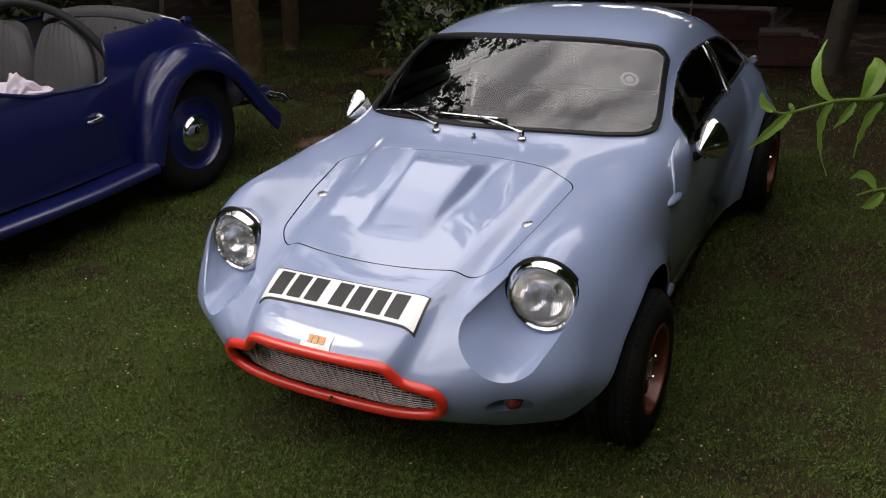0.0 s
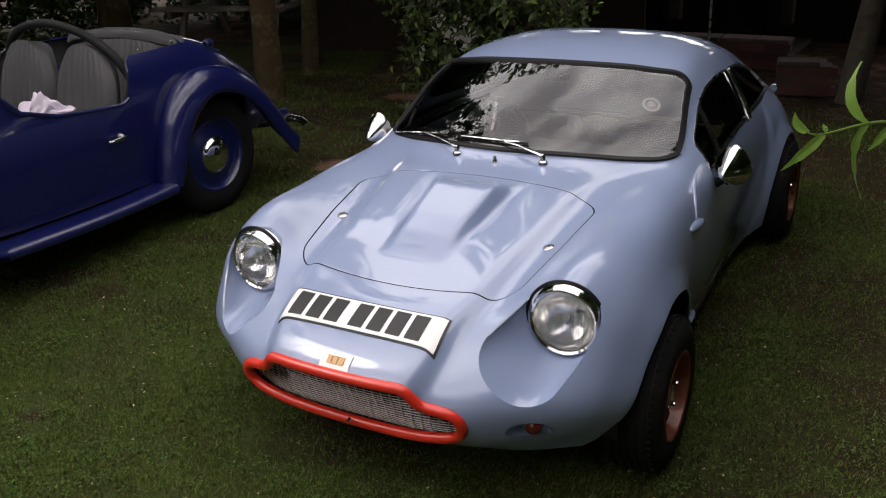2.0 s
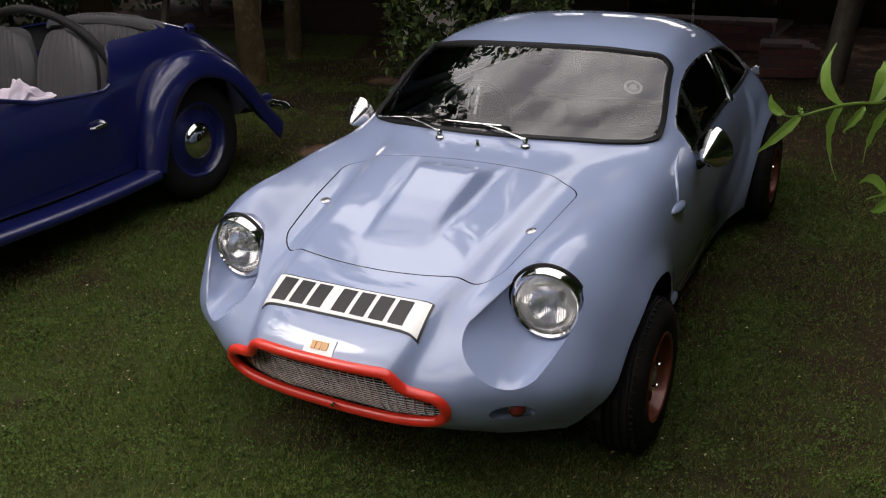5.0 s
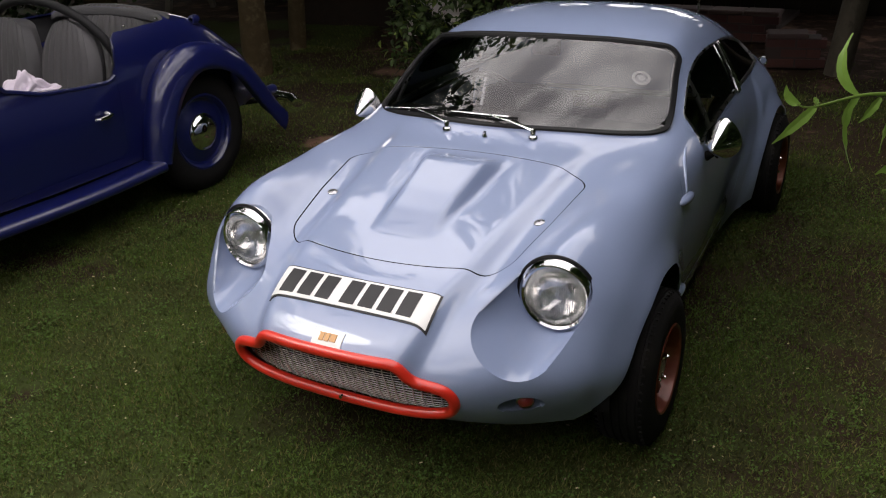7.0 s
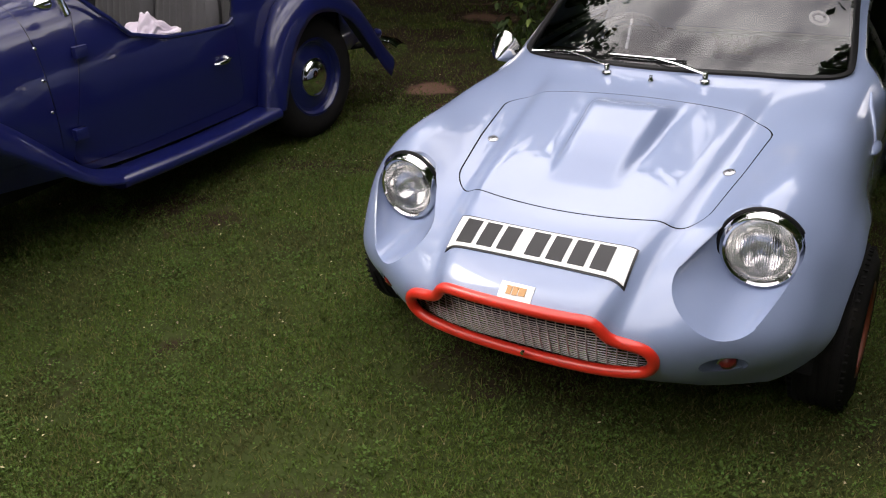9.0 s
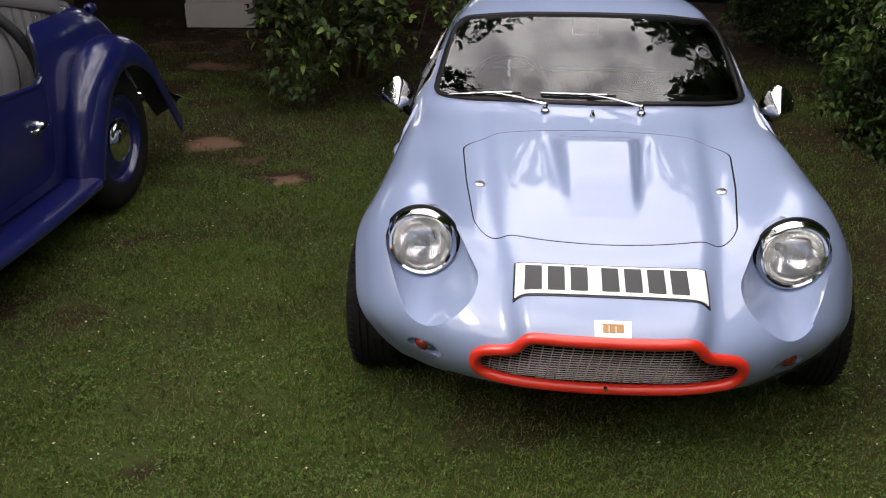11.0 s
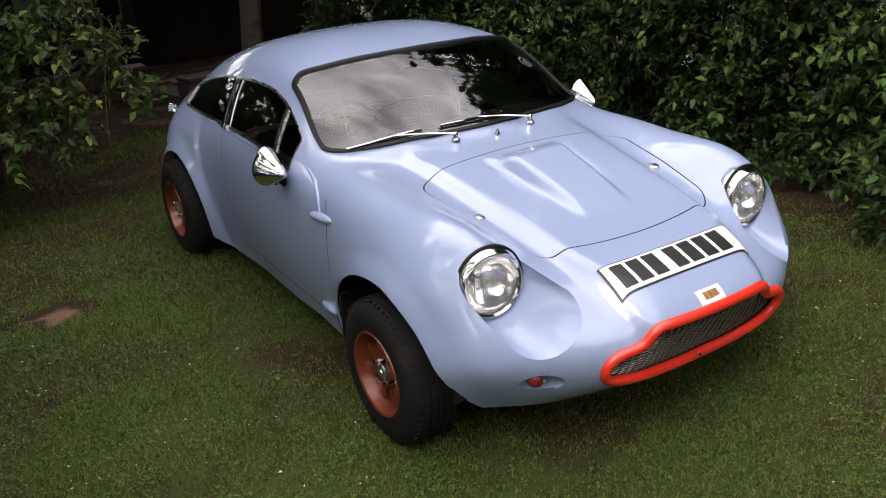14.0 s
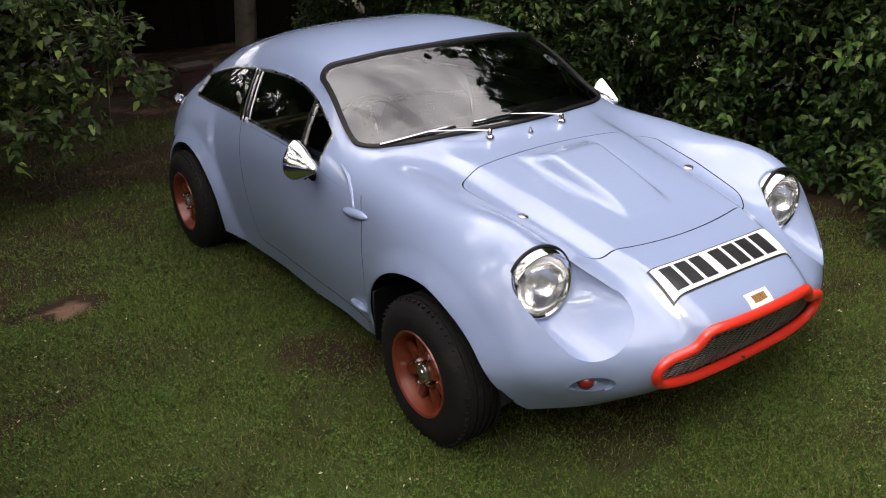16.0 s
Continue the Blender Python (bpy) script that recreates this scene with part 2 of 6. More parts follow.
class Skin:
    """A lofted surface as a pool of points, cut into panels along level lines."""

    def __init__(self, rows, per_row, per_col, fair=0):
        """rows: curves from front to back, each a list of places from the middle line outwards. Mirrored in x."""
        k = np.asarray(rows, float)
        full = np.concatenate([k[:, :0:-1] * (-1, 1, 1), k], 1)
        nr, nc = full.shape[:2]
        step = np.linalg.norm(np.diff(full, axis=0), axis=2).mean(1)
        tu = np.r_[0, np.cumsum(np.maximum(step, 0.04) ** 0.75)]
        ui = np.concatenate([[i + s / n for s in range(n)] for i, n in enumerate(per_row)] + [[nr - 1]])
        xs = np.interp(ui, range(nr), tu)
        half = nc // 2
        vi = np.linspace(-half, half, 2 * half * per_col + 1)
        along = np.stack([spline(tu, full[:, j], xs) for j in range(nc)], 1)
        width = np.linalg.norm(np.diff(full, axis=1), axis=2).mean(0)
        tv = np.r_[0, np.cumsum(width ** 0.75)]
        vx = np.interp(vi, np.arange(nc) - half, tv)
        grid = np.stack([spline(tv, row, vx) for row in along], 0)
        # fair the surface: even out small waves, with the border held
        for _ in range(fair):
            g = grid.copy()
            g[1:-1] = (grid[:-2] + 2 * grid[1:-1] + grid[2:]) / 4
            h = g.copy()
            h[:, 1:-1] = (g[:, :-2] + 2 * g[:, 1:-1] + g[:, 2:]) / 4
            grid = h
        self.shape = grid.shape[:2]
        self.p = grid.reshape(-1, 3)
        self.u = np.repeat(ui, len(vi))
        self.v = np.tile(vi, len(ui))
        nu, nv = self.shape
        idx = np.arange(nu * nv).reshape(nu, nv)
        self.faces = [tuple(f) for f in np.stack([idx[:-1, :-1], idx[:-1, 1:], idx[1:, 1:], idx[1:, :-1]], -1).reshape(-1, 4).tolist()]
        self.normals()

    def fair(self, times):
        """Even out the whole surface, with the border held."""
        g = self.p.reshape(*self.shape, 3)
        for _ in range(times):
            a = g.copy()
            a[1:-1] = (g[:-2] + 2 * g[1:-1] + g[2:]) / 4
            b = a.copy()
            b[:, 1:-1] = (a[:, :-2] + 2 * a[:, 1:-1] + a[:, 2:]) / 4
            g = b
        self.p = g.reshape(-1, 3)

    def normals(self):
        g = self.p.reshape(*self.shape, 3)
        du, dv = np.gradient(g, axis=0), np.gradient(g, axis=1)
        n = np.cross(dv, du)
        n /= np.linalg.norm(n, axis=2, keepdims=True) + 1e-9
        self.n = n.reshape(-1, 3)

    def split(self, faces, f):
        """Cut faces along f = 0; returns those with f < 0 and those with f > 0."""
        inside, outside, cut = [], [], {}
        p, n, u, v = [self.p], [self.n], [self.u], [self.v]
        count = len(self.p)
        for face in faces:
            signs = [f[i] < 0 for i in face]
            if all(signs):
                inside.append(face)
            elif not any(signs):
                outside.append(face)
            else:
                a, b = [], []
                for i, j in zip(face, face[1:] + face[:1]):
                    (a if f[i] < 0 else b).append(i)
                    if (f[i] < 0) != (f[j] < 0):
                        key = (min(i, j), max(i, j))
                        if key not in cut:
                            w = f[key[0]] / (f[key[0]] - f[key[1]])
                            w = min(max(w, 0.02), 0.98)
                            cut[key] = count
                            count += 1
                            for store, src in ((p, self.p), (n, self.n), (u, self.u), (v, self.v)):
                                store.append((src[key[0]] * (1 - w) + src[key[1]] * w)[None])
                        a.append(cut[key])
                        b.append(cut[key])
                if len(a) > 2:
                    inside.append(tuple(a))
                if len(b) > 2:
                    outside.append(tuple(b))
        self.p, self.n, self.u, self.v = (np.concatenate(s) for s in (p, n, u, v))
        return inside, outside

    def panel(self, name, faces, lift=0.0, rim=0.012):
        """A mesh of these faces, lifted along the normal, with a turned-in edge."""
        used = sorted({i for f in faces for i in f})
        new_id = {i: k for k, i in enumerate(used)}
        verts = self.p[used] + self.n[used] * lift
        norms = self.n[used]
        out = [tuple(new_id[i] for i in f) for f in faces]
        if rim:
            seen = {}
            for f in out:
                for a, b in zip(f, f[1:] + f[:1]):
                    seen[(a, b)] = 1
            edge = [e for e in seen if (e[1], e[0]) not in seen]
            low = {}
            ring_v, ring_n = [], []
            for a, b in edge:
                for i in (a, b):
                    if i not in low:
                        low[i] = len(verts) + len(ring_v)
                        ring_v.append(verts[i] - norms[i] * rim)
                        ring_n.append(norms[i])
                out.append((b, a, low[a], low[b]))
            if ring_v:
                verts, norms = np.concatenate([verts, ring_v]), np.concatenate([norms, ring_n])
        return mesh_of(name, verts, out, True, norms)

    def loop(self, inside):
        """The longest chain of border points of these faces, in order."""
        seen = {}
        for f in inside:
            for a, b in zip(f, f[1:] + f[:1]):
                seen[(a, b)] = 1
        nxt = {a: b for a, b in seen if (b, a) not in seen}
        best = []
        while nxt:
            start = next(iter(nxt))
            chain, i = [], start
            while i in nxt:
                chain.append(i)
                i = nxt.pop(i)
            if len(chain) > len(best):
                best = chain
        return best


# ---- pale blue coupe: the skin ----
SECTIONS = []


def section(*places):
    SECTIONS.append(places)


# from the nose to the tail; each from the middle line over the wing and down the side
section((0, -.49, .199), (.15, -.487, .199), (.28, -.465, .196), (.41, -.42, .192), (.50, -.37, .188), (.575, -.31, .182), (.635, -.25, .176), (.670, -.19, .171), (.685, -.13, .164))
section((0, -.555, .246), (.15, -.552, .246), (0.280, -0.545, .246), (0.410, -0.505, .246), (.51, -.42, .244), (.600, -.345, .240), (.665, -.265, .234), (.700, -.185, .226), (.710, -.11, .214))
section((0, -.605, .35), (0.150, -0.608, 0.350), (0.280, -0.596, 0.350), (0.410, -0.554, 0.348), (.538, -.473, .345), (.66, -.388, .337), (.72, -.28, .325), (.736, -.176, .307), (.735, -.09, .28))
section((0, -.622, .415), (.15, -.616, .415), (0.280, -0.593, 0.415), (0.410, -0.550, 0.415), (.548, -.458, .412), (.675, -.368, .4), (.732, -.25, .38), (.744, -.146, .352), (.742, -.06, .32))
section((0, -.55, .468), (.15, -.546, .469), (.28, -.525, .472), (.41, -.475, .48), (.553, -.403, .49), (.685, -.313, .474), (.74, -.195, .442), (.748, -.096, .405), (.745, -.02, .36))
section((0, -.43, .524), (.15, -.428, .525), (.28, -.415, .532), (.41, -.38, .555), (.558, -.328, .588), (.69, -.243, .565), (.745, -.13, .515), (.75, -.036, .455), (.746, .03, .4))
section((0, -.29, .56), (.15, -.29, .563), (.29, -.285, .572), (.41, -.27, .598), (.553, -.225, .648), (0.675, -0.145, 0.632), (.732, -.05, .562), (.744, .01, .492), (.742, .06, .42))
section((0, -.08, .615), (.16, -.08, .617), (.31, -.08, .622), (.42, -.08, .635), (.55, -.07, .688), (0.668, -0.030, 0.656), (.724, .03, .575), (.741, .06, .495), (.739, .10, .42))
section((0, .13, .668), (.17, .13, .668), (.32, .13, .668), (.43, .13, .672), (.557, .14, .711), (0.667, 0.160, 0.668), (.715, .18, .573), (.732, .20, .48), (.732, .22, .38))
section((0, .32, .72), (.18, .325, .719), (.33, .335, .714), (.45, .35, .708), (.57, .375, .728), (0.672, 0.390, 0.668), (.705, .40, .56), (.712, .40, .40), (.68, .40, .145))
section((0, .465, .768), (.19, .48, .767), (.34, .515, .762), (.47, .57, .75), (.60, .64, .735), (.68, .63, .65), (.702, .63, .54), (.702, .63, .36), (.655, .63, .115))
section((0, .69, .915), (.20, .705, .912), (.34, .735, .902), (.455, .775, .885), (.572, .835, .845), (.675, .85, .69), (.702, .85, .55), (.700, .85, .36), (.65, .85, .105))
section((0, .93, 1.011), (.19, .94, 1.007), (.33, .96, 0.999), (.435, .985, 0.984), (.535, 1.03, 0.941), (.672, 1.08, .70), (.702, 1.08, .55), (.698, 1.08, .36), (.645, 1.08, .10))
section((0, 1.30, 1.061), (.19, 1.30, 1.057), (.33, 1.31, 1.043), (.43, 1.33, 1.017), (.525, 1.36, 0.951), (.664, 1.40, .705), (.698, 1.40, .55), (.694, 1.40, .36), (.64, 1.40, .10))
section((0, 1.65, 1.031), (.19, 1.65, 1.027), (.33, 1.66, 1.011), (.425, 1.67, 0.982), (.515, 1.69, 0.916), (.652, 1.72, .70), (.700, 1.72, .55), (.708, 1.72, .37), (.68, 1.72, .13))
section((0, 1.98, 0.956), (.19, 1.98, 0.952), (.32, 1.985, 0.936), (.41, 1.99, 0.909), (.497, 2.0, 0.851), (.630, 2.0, .69), (.712, 2.0, .56), (.742, 2.0, .42), (.745, 2.0, .28))
section((0, 2.28, .872), (.185, 2.28, .867), (.31, 2.28, .85), (.395, 2.28, .82), (.478, 2.27, .772), (.605, 2.26, .67), (.695, 2.25, .55), (.734, 2.25, .42), (.735, 2.25, .26))
section((0, 2.53, .76), (.18, 2.53, .755), (.30, 2.525, .742), (.38, 2.515, .718), (.46, 2.50, .685), (.57, 2.475, .625), (.65, 2.45, .53), (.682, 2.43, .40), (.672, 2.42, .22))
section((0, 2.68, .655), (.18, 2.678, .652), (.30, 2.665, .64), (.38, 2.65, .622), (.455, 2.63, .598), (.55, 2.59, .555), (.615, 2.55, .48), (.638, 2.53, .38), (.632, 2.52, .22))
section((0, 2.70, .36), (.18, 2.695, .36), (.30, 2.68, .358), (.38, 2.665, .355), (.455, 2.64, .35), (.54, 2.605, .34), (.60, 2.565, .32), (.622, 2.54, .28), (.62, 2.53, .20))
skin = Skin(SECTIONS, [6, 10, 10, 12, 16, 18, 24, 24, 20, 16, 18, 18, 18, 14, 14, 14, 12, 10, 12], 18, 52)

# raised middle from the grille back to the windscreen, with a shoulder on either side
p, n, u = skin.p, skin.n, skin.u
ax = np.abs(p[:, 0])
half = np.interp(u, [2.2, 3, 5, 6, 9, 10], [.20, .222, .262, .29, .345, .37])
rise = np.interp(u, [2.4, 3.0, 3.5, 5, 7, 9, 10.0], [0, .030, .040, .038, .030, .016, 0])
step = 1 - smooth01(half - .012, half + .045, ax)
skin.p = p + n * (rise * step)[:, None]
skin.fair(7)
# the bulge on the bonnet: steep in front and at the sides, running out into the bonnet behind
p = skin.p
ww = np.interp(p[:, 1], [-.14, .17, .30], [.098, .122, .150])
plate_top = 1 - smooth01(ww - .006, ww + .012, ax)
tall = np.interp(p[:, 1], [-.185, -.14, -.09, .0, .17], [0, .010, .024, .036, .048]) * (1 - smooth01(.15, .29, p[:, 1]))
hollow = .006 * np.exp(-((ax - ww - .026) / .016) ** 2) * smooth01(-.08, .06, p[:, 1]) * (1 - smooth01(.20, .31, p[:, 1]))
bulge = np.where((u > 5) & (u < 10), plate_top * tall - hollow, 0)
skin.p = p + np.array([0, 0, 1.0]) * bulge[:, None]
skin.fair(2)
LAMP = np.array([.535, -.262, .557])
BOWL_TO = np.array([.405, -.58, .405])
# the wing closes round the headlamp
p, u = skin.p, skin.u
ax = np.abs(p[:, 0])
band = (np.abs(p[:, 1] - LAMP[1]) < .02) & (np.abs(ax - LAMP[0]) < .03) & (u < 8)
amount = max(0.0, LAMP[2] + .120 - p[band, 2].max())
swell = amount * np.exp(-((ax - LAMP[0] - .012) / .095) ** 2) * smooth01(-.34, -.265, p[:, 1]) * (1 - smooth01(-.25, .22, p[:, 1]))
skin.p = p + np.array([0, 0, 1.0]) * np.where((u > 3) & (u < 9.5) & (p[:, 2] > .45), swell * smooth01(.45, .56, p[:, 2]), 0)[:, None]
# flared wheel arches
skin.normals()
p, n = skin.p, skin.n
FRONT_AXLE, REAR_AXLE, WHEEL_R = (0.0, 0.225), (2.0, 0.225), 0.24
for (cy, cz), radius, out in ((FRONT_AXLE, .295, .020), (REAR_AXLE, .285, .032)):
    dy = p[:, 1] - cy
    d = np.hypot(np.where((dy > 0) & (cy < 1), dy * .71, dy), p[:, 2] - cz)
    side = smooth01(.55, .66, np.abs(p[:, 0]))
    flare = (1 - smooth01(radius - .02, radius + .075, d)) * side * out * .8
    skin.p = skin.p + np.stack([np.sign(p[:, 0]) * flare, 0 * flare, 0 * flare], 1)
# haunch over the rear wheel, with a crease running down from the side window
p = skin.p
crease = 1.84 - (.66 - p[:, 2]) * .35
haunch = .014 * smooth01(-.045, .012, p[:, 1] - crease) * (1 - smooth01(.60, .72, p[:, 2])) * (1 - smooth01(2.15, 2.45, p[:, 1])) * smooth01(.5, .6, np.abs(p[:, 0]))
skin.p = skin.p + np.stack([np.sign(p[:, 0]) * haunch, 0 * haunch, 0 * haunch], 1)
skin.normals()
BASE_P, BASE_FACES = skin.p.copy(), list(skin.faces)
skin_tree = BVHTree.FromPolygons([tuple(v) for v in BASE_P], BASE_FACES)


def onto(x, y, z, way):
    """The place on the car's skin, from a point along a way."""
    hit, normal, _, _ = skin_tree.ray_cast(Vector((x, y, z)), Vector(way))
    return hit, normal


def down(x, y):
    hit, normal = onto(x, y, 3.0, (0, 0, -1))
    return hit, normal if normal.z > 0 else -normal


def back(x, z):
    hit, normal = onto(x, -3.0, z, (0, 1, 0))
    return hit, normal if normal.y < 0 else -normal


coupe = thing("coupe", "pale blue fibreglass sports coupe with red grille surround on lawn", "car")
rest = skin.faces


def cut(faces, formula):
    return skin.split(faces, formula(skin.p, skin.u, skin.v))


# wheel arches; the front ones reach further back
def arch(p, cy, cz, radius):
    dy, dz = p[:, 1] - cy, p[:, 2] - cz
    dy = np.where((dy > 0) & (cy < 1), dy * .71, dy)
    return np.hypot(dy, dz * np.where(dz < 0, .55, 1)) - radius


for (cy, cz), radius in ((FRONT_AXLE, .295), (REAR_AXLE, .285)):
    _, rest = cut(rest, lambda p, u, v: np.where(np.abs(p[:, 0]) > .5, arch(p, cy, cz, radius), 1.0))

# windscreen with its rubber seal
def screen(p, u, v):
    return round_box(v * .145, (u - 10.985) * .29 - .010 * (v / 4) ** 2, .557, .284, .075)


seal_in, rest = cut(rest, lambda p, u, v: screen(p, u, v) - .006)
screen_glass, seal = cut(seal_in, lambda p, u, v: screen(p, u, v) + .013)
seal_part = child("windscreen_seal", skin.panel("windscreen_seal", seal, .010, .022), RUBBER, coupe, "black rubber windscreen seal")
ids = sorted({i for f in screen_glass for i in f})
gx_, gy_, gz_ = skin.p[ids].T


def curve_terms(x, z):
    return np.stack([1 + 0 * x, x * x, z, z * z, x * x * z], 1)


coef = np.linalg.lstsq(curve_terms(gx_, gz_), gy_, rcond=None)[0]
even_y = curve_terms(gx_, gz_) @ coef
tilt_x = (curve_terms(gx_ + .001, gz_) @ coef - even_y) / .001
tilt_z = (curve_terms(gx_, gz_ + .001) @ coef - even_y) / .001
face_n = np.stack([tilt_x, -1 + 0 * tilt_x, tilt_z], 1)
skin.n[ids] = face_n / np.linalg.norm(face_n, axis=1, keepdims=True)
glass_part = child("windscreen", skin.panel("windscreen", screen_glass, .001, 0), GLASS, coupe, "laminated windscreen reflecting the sky")

# side windows: front quarter light, door window, rear side window
def side_window(p, u, v):
    q = np.abs(v)
    top = 4.16 + .10 * smooth01(14.2, 15.9, u)
    low = 5.0 - .05 * smooth01(14.5, 15.9, u)
    h = np.maximum(top - q, q - low) * .30
    front = (10.66 - u) * .27
    rear = (u - 15.75) * .30 + (q - 4.5) * .05
    m = np.maximum(np.maximum(h, front), rear)
    r = .03
    a, b = h + r, np.maximum(front, rear) + r
    return np.hypot(np.maximum(a, 0), np.maximum(b, 0)) + np.minimum(np.maximum(a, b), 0) - r


surround, rest = cut(rest, lambda p, u, v: side_window(p, u, v) - .006)
inner, strip = cut(surround, lambda p, u, v: side_window(p, u, v) + .007)
for sign in (-1, 1):
    one = [f for f in strip if sign * skin.p[f[0], 0] > 0]
    child("window_trim", skin.panel("window_trim", one, .003, .012), DULL_METAL, coupe, "bright metal window trim")
    mine = [f for f in inner if sign * skin.p[f[0], 0] > 0]
    # pillars between the panes
    quarter, others = skin.split(mine, skin.p[:, 1] - (.812 + (skin.p[:, 2] - .70) * .15) - .10)
    post1, others = skin.split(others, skin.p[:, 1] - (.835 + (skin.p[:, 2] - .70) * .15) - .10)
    door_pane, others = skin.split(others, skin.p[:, 1] - (1.455 + (skin.p[:, 2] - .70) * .22))
    post2, rear_pane = skin.split(others, skin.p[:, 1] - (1.505 + (skin.p[:, 2] - .70) * .22))
    child("window_post", skin.panel("window_post", post1, .003, .012), DULL_METAL, coupe)
    pillar = child("door_pillar", skin.panel("door_pillar", post2, .002, .012), RUBBER, coupe, "door pillar with chrome strips")
    for off in (.006, .040):
        bm = bmesh.new()
        pts = []
        for z in np.linspace(.70, .895, 8):
            y = 1.455 + off + (z - .70) * .22
            hit, nrm = onto(sign * 2, y, z, (-sign, 0, 0))
            if hit:
                pts.append(hit + Vector((sign * .004, 0, 0)))
        part("chrome_strip", tube(pts, .0075, 6), CHROME, pillar)
    for nm, fs in (("quarter_light", quarter), ("door_window", door_pane), ("rear_side_window", rear_pane)):
        child(nm, skin.panel(nm, fs, -.004, 0), GLASS, coupe)

# headlamp bowls
def bowl(p, u, v):
    q = np.stack([np.abs(p[:, 0]), p[:, 1], p[:, 2]], 1)
    axis = BOWL_TO - LAMP
    s = np.clip((q - LAMP) @ axis / (axis @ axis), 0, .47)
    tubular = np.linalg.norm(q - (LAMP + s[:, None] * axis), axis=1) - (.114 + .012 * s)
    return tubular


def bowl_front(p, u, v):
    return np.where(u < 8.3, bowl(p, u, v), 1.0)


scooped, rest = cut(rest, bowl_front)
LAMP_WAY = Vector((.06, -1, .03)).normalized()
for sign in (-1, 1):
    mine = [f for f in scooped if sign * skin.p[f[0], 0] > 0]
    ring = [Vector(skin.p[i]) for i in skin.loop(mine)]
    way = Vector((sign * LAMP_WAY.x, LAMP_WAY.y, LAMP_WAY.z))
    centre = Vector((sign * LAMP[0], LAMP[1], LAMP[2]))
    side = way.cross(Vector((0, 0, 1))).normalized()
    up = side.cross(way).normalized()
    rows = []
    for s in np.linspace(0, 1, 14):
        row = []
        for q in ring:
            off = q - centre
            a, b = off.dot(side), off.dot(up)
            ln = math.hypot(a, b) + 1e-6
            end = centre - way * .012 + (side * a + up * b) * (.092 / ln)
            bend = math.sin(math.pi * s) * .010
            row.append(q.lerp(end, s) + (side * a + up * b) * (bend / ln) - way * bend * .5)
        rows.append(row)
    nq = len(ring)
    verts = [v for row in rows for v in row]
    faces = [(i * nq + k, (i + 1) * nq + k, (i + 1) * nq + (k + 1) % nq, i * nq + (k + 1) % nq) for i in range(13) for k in range(nq)]
    child("lamp_bowl", mesh_of("lamp_bowl", verts, faces), PAINT, coupe)
    gasket = [centre + way * .004 + (side * math.cos(a) + up * math.sin(a)) * .1105 for a in np.linspace(0, 2 * math.pi, 49)[:-1]]
    part("lamp_gasket", tube(gasket, .0058, 8, closed=True), RUBBER, coupe)
    # the lamp: rim, peak, reflector, fluted lens
    turn = Matrix.Translation(centre) @ Matrix((side, way, up)).transposed().to_4x4()
    lamp = new("headlight")
    lamp.parent = coupe
    lamp["label"] = "round headlight with chrome rim and peak"
    part("rim", lathe([(-.02, .104), (.012, .106), (.024, .102), (.030, .094), (.026, .088), (.008, .087)], 48, "y", m=turn), CHROME, lamp)
    bm = lathe([(-.055, .012), (-.05, .03), (-.036, .058), (-.012, .082), (.012, .088)], 40, "y", m=turn)
    part("reflector", bm, REFLECTOR, lamp, "bright lamp reflector")
    bm = bmesh.new()
    lathe([(-.05, .002), (-.02, .016), (-.0, .014), (.004, .001)], 16, "y", bm, turn)
    part("bulb_shield", bm, CHROME, lamp)
    bm = bmesh.new()
    grid = []
    for j in range(13):
        rowv = []
        for i in range(57):
            a, b = (i / 28 - 1), (j / 6 - 1)
            a *= math.sqrt(max(0, 1 - b * b * .5))
            b *= math.sqrt(max(0, 1 - (i / 28 - 1) ** 2 * .5))
            r2 = a * a + b * b
            flute = (.0030 if i % 2 else 0) * (1 if abs(b) < .62 and r2 < .9 else .15)
            rowv.append(bm.verts.new(turn @ Vector((a * .088, .016 + .018 * (1 - r2) + flute, b * .088))))
        grid.append(rowv)
    for r0, r1 in zip(grid, grid[1:]):
        for i in range(56):
            bm.faces.new((r0[i], r0[i + 1], r1[i + 1], r1[i]))
    part("lens", bm, LAMP_GLASS, lamp, "fluted glass lens", smooth=False)
    bm = bmesh.new()
    arc = [(a, 0) for a in np.linspace(-86, 86, 33)]
    rows = []
    for out, rad in ((-.010, .109), (.026, .107), (.040, .100), (.040, .096), (.024, .101)):
        rows.append([bm.verts.new(turn @ Vector((math.sin(radians(a)) * rad, out * (math.cos(radians(a)) ** .8 if out > 0 else 1), math.cos(radians(a)) * rad))) for a, _ in arc])
    for r0, r1 in zip(rows, rows[1:]):
        for i in range(len(arc) - 1):
            bm.faces.new((r0[i], r0[i + 1], r1[i + 1], r1[i]))
    part("peak", bm, CHROME, lamp, "chrome headlight peak")


# grille opening
def mouth(x, z):
    a = np.abs(x)
    top = .398 - .16 * np.maximum(a - .25, 0) + .052 * (1 - smooth01(.212, .262, a))
    low = .257 + .33 * a * a
    h = np.maximum(z - top, low - z)
    e = (a - .364)
    r = .038
    p_, q_ = h + r, e + r
    return np.hypot(np.maximum(p_, 0), np.maximum(q_, 0)) + np.minimum(np.maximum(p_, q_), 0) - r


